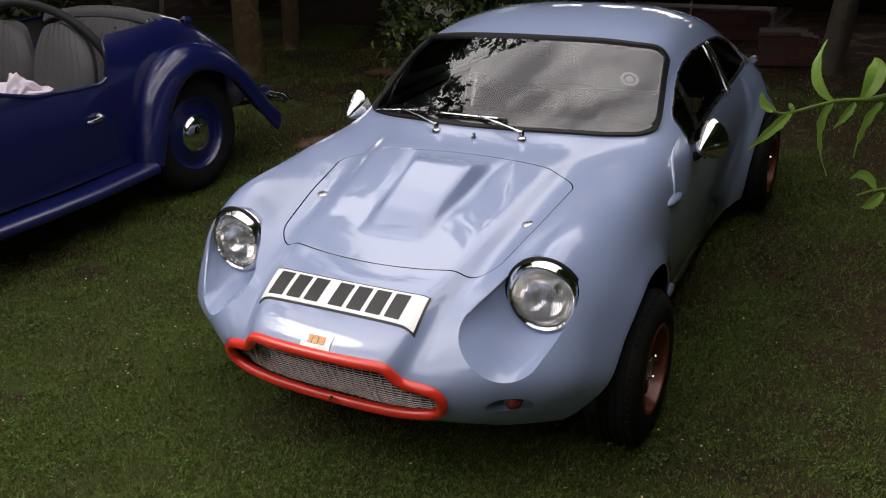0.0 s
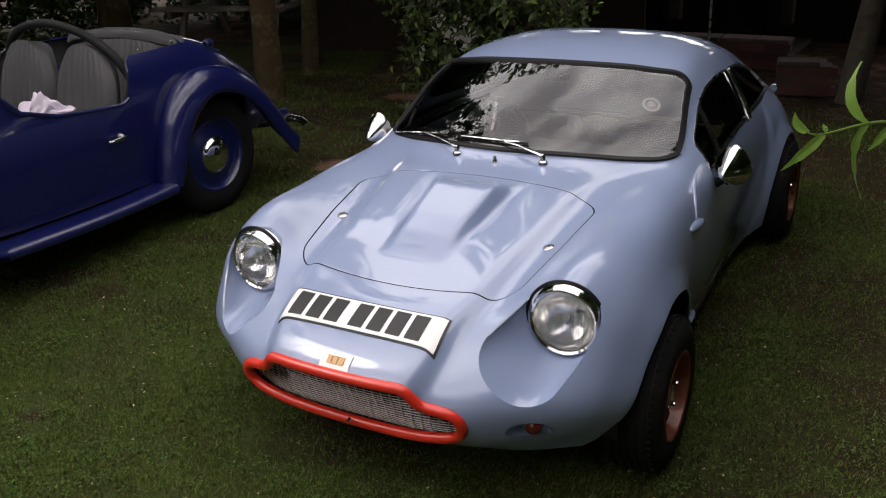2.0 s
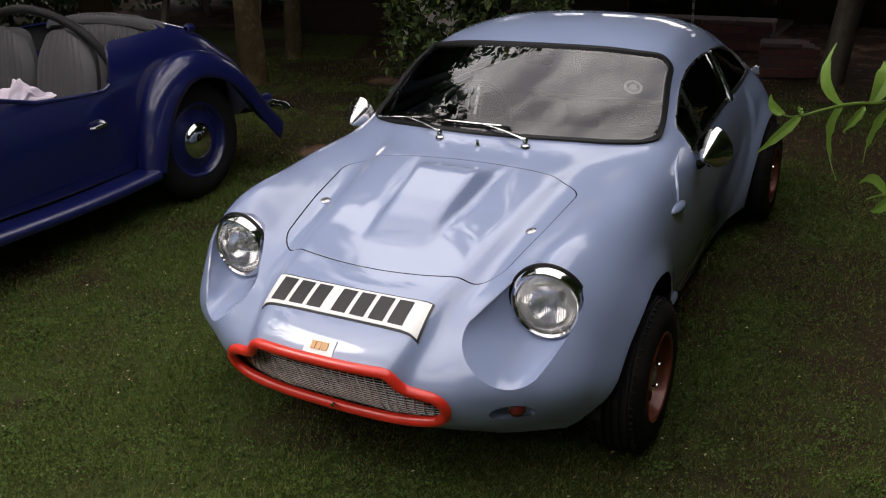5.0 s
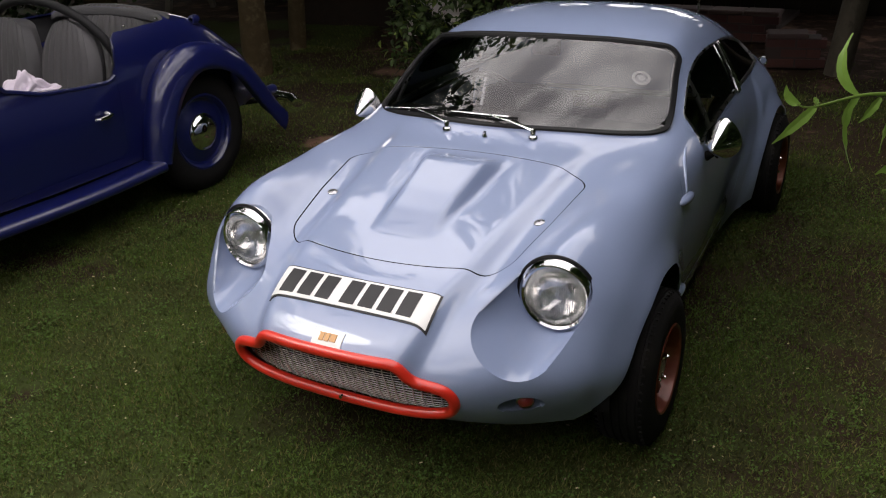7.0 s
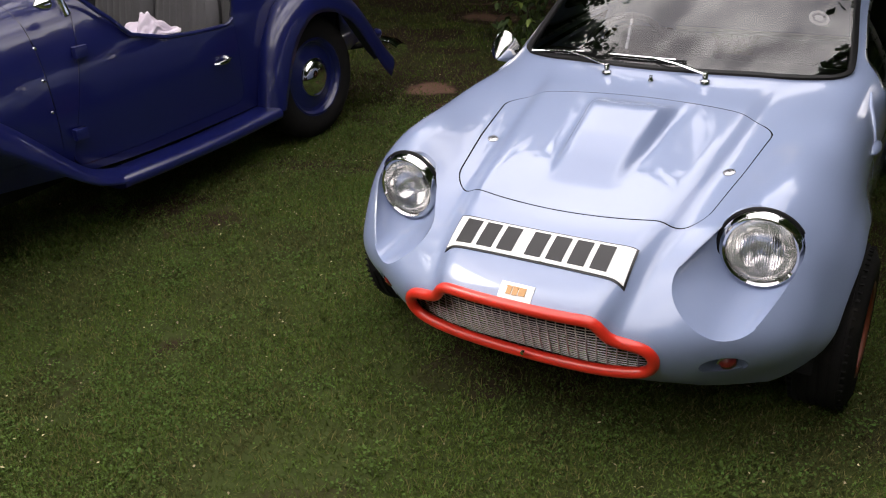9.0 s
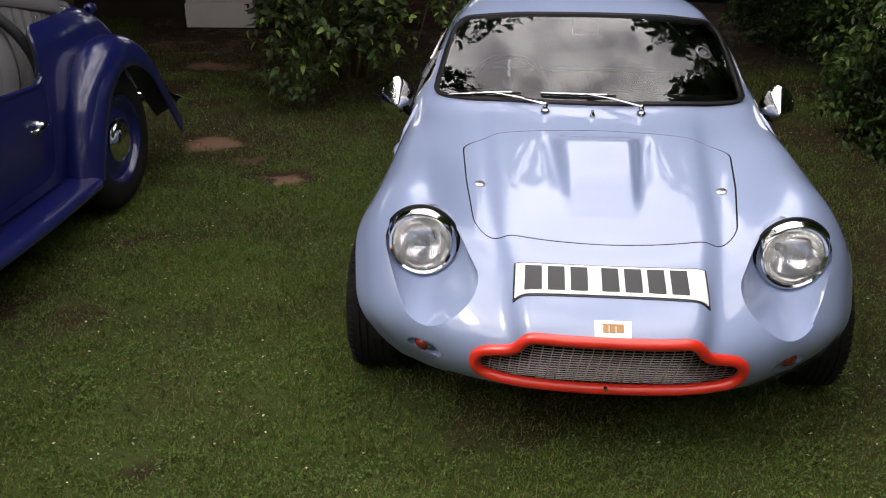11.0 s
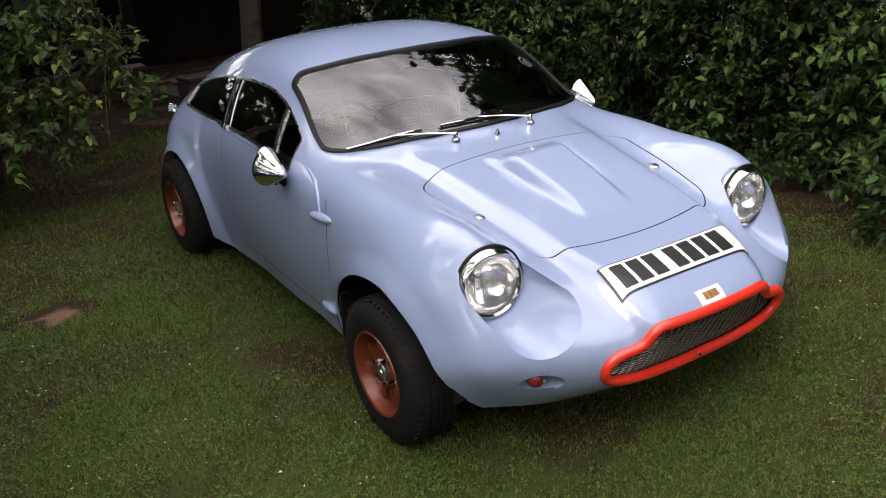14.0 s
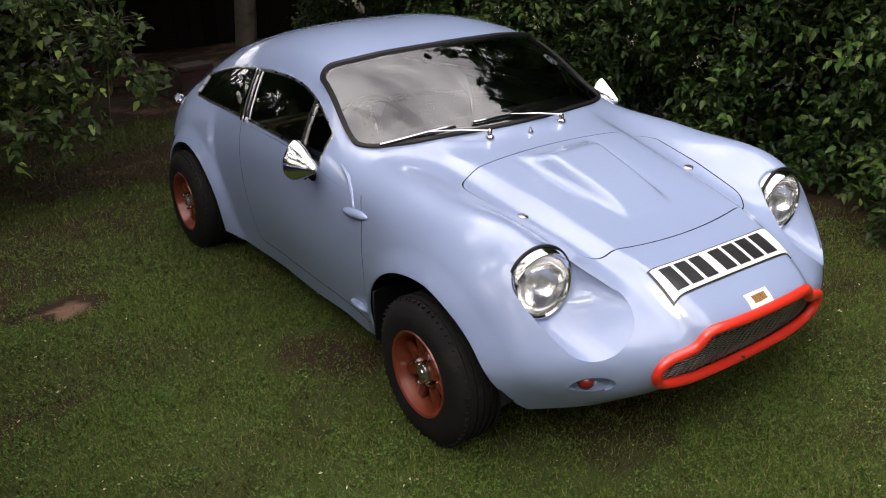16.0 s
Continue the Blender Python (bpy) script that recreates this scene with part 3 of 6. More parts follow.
hole, rest = cut(rest, lambda p, u, v: np.where(u < 5, mouth(p[:, 0], p[:, 2]), 1.0))
ring = [Vector(skin.p[i]) for i in skin.loop(hole)]
grille = new("grille")
grille.parent = coupe
grille["label"] = "wire mesh grille in a red surround"
keep = [ring[0]]
for q in ring[1:]:
    if (q - keep[-1]).length > .008:
        keep.append(q)
for _ in range(3):
    keep = [(keep[i - 1] + keep[i] * 2 + keep[(i + 1) % len(keep)]) / 4 for i in range(len(keep))]
part("surround", tube([q + Vector((0, -.002, 0)) for q in keep], .0160, 12, closed=True), RED, grille, "bright red painted surround")
bm = bmesh.new()
wires = bmesh.new()
depth = .026


def mouth_at(x, z):
    hit, _ = back(x, z)
    return (hit + Vector((0, depth, 0))) if hit else None


for z in np.arange(.272, .445, .0105):
    run = []
    for x in np.linspace(-.41, .41, 69):
        ok = mouth(np.array([x]), np.array([z]))[0] < -.002
        q = mouth_at(x, z) if ok else None
        if q:
            run.append(q)
        elif len(run) > 1:
            tube(run, .0014, 4, wires)
            run = []
        else:
            run = []
    if len(run) > 1:
        tube(run, .0014, 4, wires)
part("wire_mesh", wires, MESH_METAL, grille)["kind"] = "stuff"
bars = bmesh.new()
for k in range(-15, 16):
    run = []
    for z in np.linspace(.255, .455, 26):
        x = k * .0265 + (z - .34) * .10
        ok = mouth(np.array([x]), np.array([z]))[0] < -.002
        q = mouth_at(x, z) if ok else None
        if q:
            run.append(q + Vector((0, -.003, 0)))
    if len(run) > 2:
        tube(run, .0017, 4, bars)
part("grille_wire", bars, MESH_METAL, grille)["kind"] = "stuff"
backing = skin.panel("radiator", hole, -.075, 0)
child("radiator", backing, INNER, grille)
hit, nrm = back(0, .268)
part("bolt", lathe([(-.004, .001), (-.004, .006), (.006, .006), (.006, .001)], 6, "y", m=Matrix.Translation(hit + Vector((0, -.018, .004)))), CHROME, grille)

# indicators in shallow recesses
def indicator(p, u, v):
    return np.where(u < 4, np.hypot((np.abs(p[:, 0]) - .512) / .053, (p[:, 2] - .312) / .033) - 1, 1.0)


sunk, rest = cut(rest, indicator)
for sign in (-1, 1):
    mine = [f for f in sunk if sign * skin.p[f[0], 0] > 0]
    ring = [Vector(skin.p[i]) for i in skin.loop(mine)]
    mid = sum(ring, Vector()) / len(ring)
    _, nrm = back(sign * .516, .312)
    rows = [[q.lerp(mid, s) - nrm * d for q in ring] for s, d in ((0, 0), (.05, .026), (.16, .052), (.50, .064), (.999, .066))]
    nq = len(ring)
    verts = [v for row in rows for v in row]
    faces = [(i * nq + k, (i + 1) * nq + k, (i + 1) * nq + (k + 1) % nq, i * nq + (k + 1) % nq) for i in range(4) for k in range(nq)]
    child("indicator_recess", mesh_of("indicator_recess", verts, faces), PAINT, coupe)
    lens_at = mid - nrm * .016 + Vector((sign * .013, .004, 0))
    turn = Matrix.Translation(lens_at) @ nrm.to_track_quat("Z", "Y").to_matrix().to_4x4()
    ind = part("indicator", lathe([(-.03, .025), (.002, .025), (.012, .020), (.017, .010), (.018, .001)], 24, "z", m=turn), RED_LENS, coupe, "small red front lamp")
    part("bezel", lathe([(-.03, .027), (.001, .028), (.003, .025)], 24, "z", m=turn), CHROME, ind)

# bonnet panel
def bonnet_line(p, u, v):
    x, y = p[:, 0], p[:, 1]
    w = np.interp(y, [-.32, -.22, 0, .25, .4], [.365, .385, .42, .447, .45])
    yy = y - .030 * np.minimum((x / .34) ** 2, 1.5) * (1 - smooth01(-.1, .1, y)) - .03 * np.minimum((x / .4) ** 2, 1.3) * smooth01(.1, .25, y) * -1
    return np.where((u > 4.5) & (u < 10.2), round_box(x / w * .44, yy + .005, .44, .312, .085), 1.0)


lid, rest = cut(rest, lambda p, u, v: bonnet_line(p, u, v) + .0028)
gap, rest = cut(rest, lambda p, u, v: bonnet_line(p, u, v) - .0028)
child("bonnet_gap", skin.panel("bonnet_gap", gap, -.0015, 0), INNER, coupe)
bonnet = child("bonnet", skin.panel("bonnet", lid, 0, .003), PAINT, coupe, "pale blue bonnet with a raised bulge")

# doors
def door_line(p, u, v):
    y, z = p[:, 1], p[:, 2]
    rear = 1.50 + (z - .70) * .12
    front = .440 + .10 * smooth01(.55, .80, z)
    mid, wide = (rear + front) / 2, (rear - front) / 2
    return np.where((np.abs(v) > 5.06) & (np.abs(p[:, 0]) > .3), round_box(y - mid, z - .60, wide, .42, .03), 1.0)


leaves, rest = cut(rest, lambda p, u, v: door_line(p, u, v) + .0030)
gap, rest = cut(rest, lambda p, u, v: door_line(p, u, v) - .0030)
for sign in (-1, 1):
    child("door_gap", skin.panel("door_gap", [f for f in gap if sign * skin.p[f[0], 0] > 0], -.0012, 0), INNER, coupe)
for sign in (-1, 1):
    mine = [f for f in leaves if sign * skin.p[f[0], 0] > 0]
    child("door", skin.panel("door", mine, 0, .005), PAINT, coupe)
child("body_shell", skin.panel("body_shell", rest, 0, .006), PAINT, coupe, "glossy pale blue fibreglass body")
# dark inner shell under the panel gaps
near_bowl = bowl(skin.p, skin.u, skin.v) < .05
base_ids = [f for f in BASE_FACES if not near_bowl[f[0]] and ((5.0 < skin.u[f[0]] < 10.0 and abs(skin.v[f[0]]) < 3.6) or (abs(skin.v[f[0]]) > 5.2 and 9.05 < skin.u[f[0]] < 14.0))]
child("inner_panel", skin.panel("inner_panel", base_ids, -.0045, 0), INNER, coupe)
part("floor_pan", box(1.22, 1.55, .03, (0, 1.02, .145), .01), INNER, coupe)
part("rear_floor", box(1.0, .75, .03, (0, 2.25, .24), .01), INNER, coupe)
part("engine_bay", box(.70, .50, .10, (0, .0, .27), .02), INNER, coupe)

# wheel housings
for cy in (0.0, 2.0):
    for sign in (-1, 1):
        bm = bmesh.new()
        rows = []
        for x in (.700, .46):
            rows.append([bm.verts.new((sign * x, cy + .30 * math.cos(a) * (1.41 if cy < 1 and math.cos(a) > 0 else 1), .225 + .30 * math.sin(a))) for a in np.linspace(.03, math.pi - .03, 25)])
        for i in range(24):
            bm.faces.new((rows[0][i], rows[0][i + 1], rows[1][i + 1], rows[1][i]))
        bm.faces.new(rows[1])
        part("wheel_housing", bm, INNER, coupe)


# ---- wheels of the coupe ----
def coupe_wheel(parent, x, y, sign):
    hub = Matrix.Translation((x, y, WHEEL_R - .012)) @ Matrix.Diagonal((sign, 1, 1, 1))
    w = new("wheel")
    w.parent = parent
    w.matrix_basis = hub
    w["label"] = "wide black tyre on a bronze painted wheel"
    R = WHEEL_R
    half_w = .083
    prof = [(-half_w, .135), (-half_w - .004, .160), (-half_w - .002, .195), (-half_w + .010, .222), (-half_w + .024, .234)]
    for g in range(5):
        x0 = -.056 + g * .0235
        prof += [(x0, R), (x0 + .0155, R + .001), (x0 + .0160, R - .006), (x0 + .0230, R - .006)]
    prof += [(half_w - .022, .234), (half_w - .008, .222), (half_w + .004, .195), (half_w + .006, .165), (half_w, .135)]
    tyre = part("tyre", lathe(prof, 72), TYRE, w, "black ribbed tyre")
    nicks = bmesh.new()
    for k in range(60):
        a = 2 * math.pi * k / 60
        for side_x in (half_w - .018, -half_w + .018):
            m = Matrix.Rotation(a, 4, "X") @ Matrix.Translation((side_x, 0, .2335))
            bmesh.ops.create_cube(nicks, size=1, matrix=m @ Matrix.Diagonal((.012, .006, .006, 1)))
    part("tread", nicks, TYRE, tyre, smooth=False)["kind"] = "stuff"
    prof = [(.068, .139), (.082, .142), (.088, .138), (.084, .131), (.062, .126), (.046, .120), (.016, .114), (-.03, .112), (-.07, .13)]
    rim = part("rim", lathe(prof, 56), BRONZE, w, "bronze painted deep rim")
    # centre with eight raised webs and openings between
    disc = bmesh.new()
    lathe([(.054, .001), (.054, .034), (.052, .050), (.044, .060), (.030, .066), (.020, .066)], 32, "x", disc)
    part("wheel_centre", disc, BRONZE, rim)
    for k in range(8):
        a = 2 * math.pi * (k + .5) / 8
        bm = box(.020, .030, .066, (.042, 0, .088), .006, 2)
        bmesh.ops.transform(bm, matrix=Matrix.Rotation(a, 4, "X"), verts=bm.verts)
        part("spoke", bm, BRONZE, rim)
    # black disc added to stand in for the shade between the webs
    part("gap_shade_disc", lathe([(.020, .03), (.016, .113)], 32), INNER, rim)
    part("hub_cap", lathe([(.050, .030), (.064, .030), (.068, .026), (.068, .012), (.072, .010), (.072, .0005)], 24), DULL_METAL, w, "dull metal hub cap")
    for k in range(4):
        a = 2 * math.pi * (k + .25) / 4
        m = Matrix.Rotation(a, 4, "X") @ Matrix.Translation((0, 0, .047))
        part("wheel_nut", lathe([(.048, .001), (.048, .009), (.062, .009), (.074, .006), (.076, .001)], 6, m=m), CHROME, w)
    return w


for cy in (0.0, 2.0):
    coupe_wheel(coupe, -.703 if cy == 0 else -.715, cy, -1)
    coupe_wheel(coupe, .703 if cy == 0 else .715, cy, 1)


# ---- fittings on the coupe ----
def sheet(name, x0, x1, y0, y1, nx, ny, lift, mat, parent, label="", shape=None, edge=.003):
    """A thin sheet laid on the skin from above."""
    bm = bmesh.new()
    top = []
    for j in range(ny + 1):
        row = []
        for i in range(nx + 1):
            s, t = i / nx, j / ny
            x, y = x0 + (x1 - x0) * s, y0 + (y1 - y0) * t
            if shape:
                x, y = shape(x, y)
            hit, nrm = down(x, y)
            row.append((bm.verts.new(hit + nrm * lift), bm.verts.new(hit + nrm * (lift - edge))))
        top.append(row)
    for j in range(ny):
        for i in range(nx):
            bm.faces.new((top[j][i][0], top[j][i + 1][0], top[j + 1][i + 1][0], top[j + 1][i][0]))
    border = [top[0][i] for i in range(nx + 1)] + [top[j][nx] for j in range(1, ny + 1)] + [top[ny][i] for i in range(nx - 1, -1, -1)] + [top[j][0] for j in range(ny - 1, 0, -1)]
    for a, b in zip(border, border[1:] + border[:1]):
        bm.faces.new((a[0], a[1], b[1], b[0]))
    return part(name, bm, mat, parent, label)


PLATE_Y = (-.520, -.413)
plate = sheet("number_plate", -.262, .262, *PLATE_Y, 40, 6, .003, BLACK_PRINT, coupe, "white number plate with a thin black border, dark bars for its characters")
sheet("plate_face", -.256, .256, PLATE_Y[0] + .005, PLATE_Y[1] - .005, 40, 6, .0055, WHITE_PLATE, plate)
for k in range(7):
    x0 = -.232 + k * .062 + (.022 if k > 2 else 0)
    sheet("character_bar", x0, x0 + .046, PLATE_Y[0] + .016, PLATE_Y[1] - .014, 5, 4, .008, BLACK_PRINT, plate)
badge = sheet("badge", -.048, .048, -.622, -.585, 6, 3, .003, WHITE_PLATE, coupe, "small white badge with a gold emblem")
for x0, x1, y0, y1 in ((-.026, -.012, -.612, -.596), (-.009, .006, -.612, -.597), (.009, .028, -.611, -.595), (-.028, .028, -.5965, -.594)):
    sheet("emblem", x0, x1, y0, y1, 2, 1, .0055, GOLD, badge)
for sign in (-1, 1):
    hit, nrm = down(sign * .377, -.005)
    turn = Matrix.Translation(hit) @ nrm.to_track_quat("Z", "Y").to_matrix().to_4x4()
    pin = part("bonnet_fastener", lathe([(-.002, .017), (.003, .017), (.005, .014), (.0055, .0005)], 20, "z", m=turn), DULL_METAL, bonnet, "round quick-release bonnet fastener")
    part("slot", box(.010, .002, .001, (0, 0, .006)), BLACK_PRINT, pin, at=turn)
hit, nrm = down(.0, .41)
part("washer_jet", lathe([(0, .010), (.006, .010), (.012, .006), (.020, .006), (.021, .0005)], 14, "z", m=Matrix.Translation(hit)), CHROME, coupe)

# wipers
def wiper(px, tip_x):
    hit, nrm = down(px, .437)
    base = hit + Vector((0, 0, .001))
    w = new("wiper")
    w.parent = coupe
    w["label"] = "chrome windscreen wiper parked along the glass"
    part("spindle", lathe([(0, .017), (.006, .016), (.010, .010), (.030, .009), (.034, .006), (.035, .0005)], 18, "z", m=Matrix.Translation(base)), CHROME, w)
    top = base + Vector((0, 0, .028))

    def near(x, lift, ahead):
        y = .475 + .36 * x * x + ahead
        h, nn = down(x, y)
        return h + nn * lift

    d = tip_x - px
    mid = near(px + d * .55, .018, .03)
    part("arm", tube([top, top.lerp(mid, .45) + Vector((0, 0, .004)), mid], [.0075, .006, .004], 8, flat=.6), CHROME, w)
    blade = [near(px + d * s, .010, .03) for s in np.linspace(.24, 1.0, 9)]
    part("blade_holder", tube([q + Vector((0, -.004, .005)) for q in blade[1:]], .0035, 6), CHROME, w)
    part("blade", tube(blade, .0045, 6), RUBBER, w)


wiper(-.165, -.52)
wiper(.172, -.18)

# mirrors on the doors: chrome cones with a glass facing back
for sign in (-1, 1):
    m = Matrix.Translation((sign * .742, .79, .688)) @ Matrix.Rotation(radians(-sign * 8), 4, "Z") @ Matrix.Rotation(radians(-4), 4, "X")
    bm, rings = bmesh.new(), []
    for a, r in ((-.100, .004), (-.094, .012), (-.070, .026), (-.040, .042), (-.010, .058), (.006, .0655), (.010, .066), (.0105, .061), (.006, .060)):
        ring = []
        for k in range(36):
            b = 2 * math.pi * k / 36
            # pear-shaped face: narrow at the top, broad below
            w = 1.0 - .30 * max(0.0, math.sin(b)) ** 1.5
            tall = 1.25 if math.sin(b) > 0 else .95
            ring.append(bm.verts.new(m @ Vector((r * w * math.cos(b), a, r * tall * math.sin(b) + (a + .09) * .10))))
        rings.append(ring)
    for r0, r1 in zip(rings, rings[1:]):
        for k in range(36):
            bm.faces.new((r0[k], r0[(k + 1) % 36], r1[(k + 1) % 36], r1[k]))
    bm.faces.new(rings[0])
    face = [v.co.copy() for v in rings[-1]]
    mirror = part("door_mirror", bm, CHROME, coupe, "chrome pear-shaped door mirror")
    bm = bmesh.new()
    bm.faces.new([bm.verts.new(q) for q in face])
    part("mirror_glass", bm, CHROME, mirror)
    hit, _ = onto(sign * 2, .80, .635, (-sign, 0, 0))
    part("mirror_stem", tube([hit, hit + Vector((sign * .03, -.01, .02)), Vector((sign * .735, .785, .648))], [.018, .012, .014], 12), INNER, mirror)
    part("mud_flap", box(.15, .010, .19, (sign * .635, .385, .245), .003, 1), RUBBER, coupe, "black rubber mud flap")
    # pressed vent blister and the sill flash behind the front wheel
    for y0, z0, ln, hh, tilt in ((.49, .585, .17, .034, -.10), (.515, .225, .15, .030, -.04)):
        hit, nrm = onto(sign * 2, y0, z0, (-sign, 0, 0))
        if nrm.x * sign < 0:
            nrm = -nrm
        bm = bmesh.new()
        bmesh.ops.create_uvsphere(bm, u_segments=20, v_segments=12, radius=1.0)
        bmesh.ops.transform(bm, matrix=Matrix.Translation(hit) @ Matrix.Rotation(tilt, 4, "X") @ Matrix.Diagonal((.020, ln / 2, hh / 2, 1)), verts=bm.verts)
        part("blister", bm, PAINT, coupe)
    pts = []
    for y0, z0 in ((.50, .60), (.535, .645), (.59, .682), (.66, .705)):
        hit, _ = onto(sign * 2, y0, z0, (-sign, 0, 0))
        pts.append(hit)
    part("shut_flange", tube(pts, [.005, .008, .008, .004], 8), PAINT, coupe)
    part("tail_lamp", lathe([(0, .024), (.02, .024), (.03, .015), (.032, .001)], 20, "x", m=Matrix.Translation((sign * .585, 2.52, .60)) @ Matrix.Rotation(radians(90 if sign > 0 else 90), 4, "Z")), CHROME, coupe)

# tax disc and stickers
for dx, dz, rr in ((.44, .90, .034),):
    hit, nrm = onto(dx, -1.0, 1.30, Vector((0, 1, -.22)).normalized())
    if hit:
        q = nrm.to_track_quat("Z", "Y").to_matrix().to_4x4()
        disc = part("tax_disc", lathe([(0, .034), (.0005, .001)], 28, "z", m=Matrix.Translation(hit - nrm * (.004 if nrm.y < 0 else -.004)) @ q), PAPER, coupe, "round paper disc on the windscreen")
        part("disc_ring", lathe([(.001, .024), (.0012, .014)], 28, "z", m=Matrix.Translation(hit - nrm * (.004 if nrm.y < 0 else -.004)) @ q), DULL_METAL, disc)
for y0, z0, rr in ((1.63, .765, .028), (1.56, .80, .032)):
    hit, nrm = onto(-2, y0, z0, (1, 0, 0))
    if hit:
        part("window_sticker", lathe([(0, rr), (.0005, .001)], 24, "x", m=Matrix.Translation(hit + Vector((.010, 0, 0)))), PAPER, coupe, "round sticker inside the side window")

# cabin
part("dashboard", box(1.16, .22, .14, (0, .73, .66), .03, 3), TRIM_BLACK, coupe)
for sx in (-.30, .30):
    seat = new("seat")
    seat.parent = coupe
    part("cushion", box(.42, .46, .14, (sx, 1.20, .30), .05, 3), TRIM_BLACK, seat)
    bm = box(.42, .12, .36, (0, 0, .18), .05, 3)
    part("backrest", bm, TRIM_BLACK, seat, at=pose(sx, 1.42, .30, -18))
ring = [(-.30 + .17 * math.cos(a), 0.0, .17 * math.sin(a)) for a in np.linspace(0, 2 * math.pi, 33)[:-1]]
wheel_m = Matrix.Translation((0, .98, .66)) @ Matrix.Rotation(radians(-28), 4, "X")
sw = part("steering_wheel", tube([wheel_m @ Vector(q) for q in ring], .013, 8, closed=True), TRIM_BLACK, coupe, "black steering wheel")
part("steering_boss", lathe([(-.25, .02), (-.02, .025), (.005, .04), (.01, .001)], 16, "y", m=wheel_m @ Matrix.Translation((-.30, 0, 0))), TRIM_BLACK, sw)
for k in range(3):
    a = radians(90 + 120 * k)
    part("steering_spoke", tube([wheel_m @ Vector((-.30, 0, 0)), wheel_m @ Vector((-.30 + .165 * math.cos(a), 0, .165 * math.sin(a)))], .007, 6, flat=.5), DULL_METAL, sw)
part("harness_bar", tube([(-.39, 1.96, .545), (.45, 1.98, .540)], .010, 8), WHITE_PLATE, coupe, "bright bar across behind the seats")
for sign in (-1, 1):
    card = part("door_card", box(.012, .80, .26, (sign * .612, 1.10, .48), .004, 1), TRIM_BLACK, coupe, "black door lining under a pale blue rail")
    part("door_rail", box(.030, .82, .075, (sign * .612, 1.10, .650), .010, 2), PAINT, card, "pale blue door top")
part("interior_mirror", lathe([(0, .03), (.10, .03)], 12, "x", m=Matrix.Translation((-.05, .99, .95))), TRIM_BLACK, coupe)



# ---- dark blue open roadster ----
NAVY = material("navy_paint", (0.0060, 0.0085, 0.070), 0.3, vary=0.06, scale=4, coat=1.0, bump=0.004, bump_scale=6, spec=0.3)
NAVY.node_tree.nodes["Principled BSDF"].inputs["Coat IOR"].default_value = 1.5
SEAT_GREY = material("grey_leathercloth", (0.070, 0.067, 0.070), 0.6, vary=0.15, scale=25, bump=0.15, bump_scale=150)
HOOD_GREY = material("grey_hood_cloth", (0.050, 0.050, 0.052), 0.85, vary=0.2, scale=30, bump=0.3, bump_scale=200)
CLOTH = material("white_cloth", (0.72, 0.64, 0.73), 0.9, vary=0.06, scale=12, bump=0.2, bump_scale=60)
blue = thing("roadster", "dark blue open vintage roadster with grey seats parked on lawn", "car", (-2.722, 1.235, .02), -1.5)

SECTIONS_B = []


def rib(*places):
    SECTIONS_B.append(places)


# from the radiator to the tail, each from the middle line down the side
rib((0, -2.72, .90), (.10, -2.72, .89), (.19, -2.72, .82), (.22, -2.72, .66), (.22, -2.72, .48), (.20, -2.72, .34))
rib((0, -2.35, .96), (.13, -2.35, .945), (.25, -2.35, .87), (.30, -2.35, .68), (.30, -2.35, .48), (.27, -2.35, .33))
rib((0, -1.90, 1.00), (.19, -1.90, .98), (.34, -1.90, .90), (.41, -1.90, .70), (.41, -1.90, .48), (.37, -1.90, .31))
rib((0, -1.50, 1.03), (.24, -1.50, 1.01), (.43, -1.50, .93), (.505, -1.50, .72), (.505, -1.50, .48), (.47, -1.50, .29))
rib((0, -1.26, 1.06), (.26, -1.26, 1.04), (.46, -1.26, .96), (.545, -1.26, .73), (.545, -1.26, .48), (.52, -1.26, .28))
rib((0, -.90, 1.05), (.27, -.90, 1.03), (.47, -.90, .96), (.555, -.90, .73), (.558, -.90, .48), (.53, -.90, .27))
rib((0, -.45, 1.02), (.27, -.45, 1.005), (.47, -.45, .945), (.55, -.45, .74), (.55, -.45, .48), (.53, -.45, .27))
rib((0, -.05, .985), (.27, -.05, .975), (.46, -.05, .928), (.535, -.05, .74), (.535, -.05, .48), (.52, -.05, .28))
rib((0, 0.220, .93), (.26, 0.220, .925), (.44, 0.215, .89), (.51, 0.200, .72), (.51, 0.190, .48), (.49, 0.190, .30))
rib((0, 0.410, .78), (.25, 0.405, .775), (.41, 0.390, .745), (.47, 0.360, .62), (.47, 0.340, .46), (.45, 0.330, .31))
rib((0, 0.550, .55), (.24, 0.540, .55), (.38, 0.520, .535), (.43, 0.480, .48), (.43, 0.450, .40), (.41, 0.430, .32))
rib((0, 0.590, .34), (.23, 0.580, .34), (.36, 0.555, .34), (.40, 0.520, .335), (.40, 0.490, .33), (.38, 0.460, .30))
SECTIONS_B = [[(x, y * 1.27 if y > 0 else y, z - .05 if y > .1 and z > .6 else z) for x, y, z in row] for row in SECTIONS_B]
tub = Skin(SECTIONS_B, [6, 6, 6, 6, 10, 14, 12, 8, 8, 6, 4], 12)
CUT_Y = [-1.34, -1.27, -1.2, -1.08, -.9, -.7, -.52, -.47, -.435, -.41, .02, .10]
CUT_Z = [1.20, 1.03, .93, .80, .745, .722, .712, .74, .83, .925, .925, 1.2]


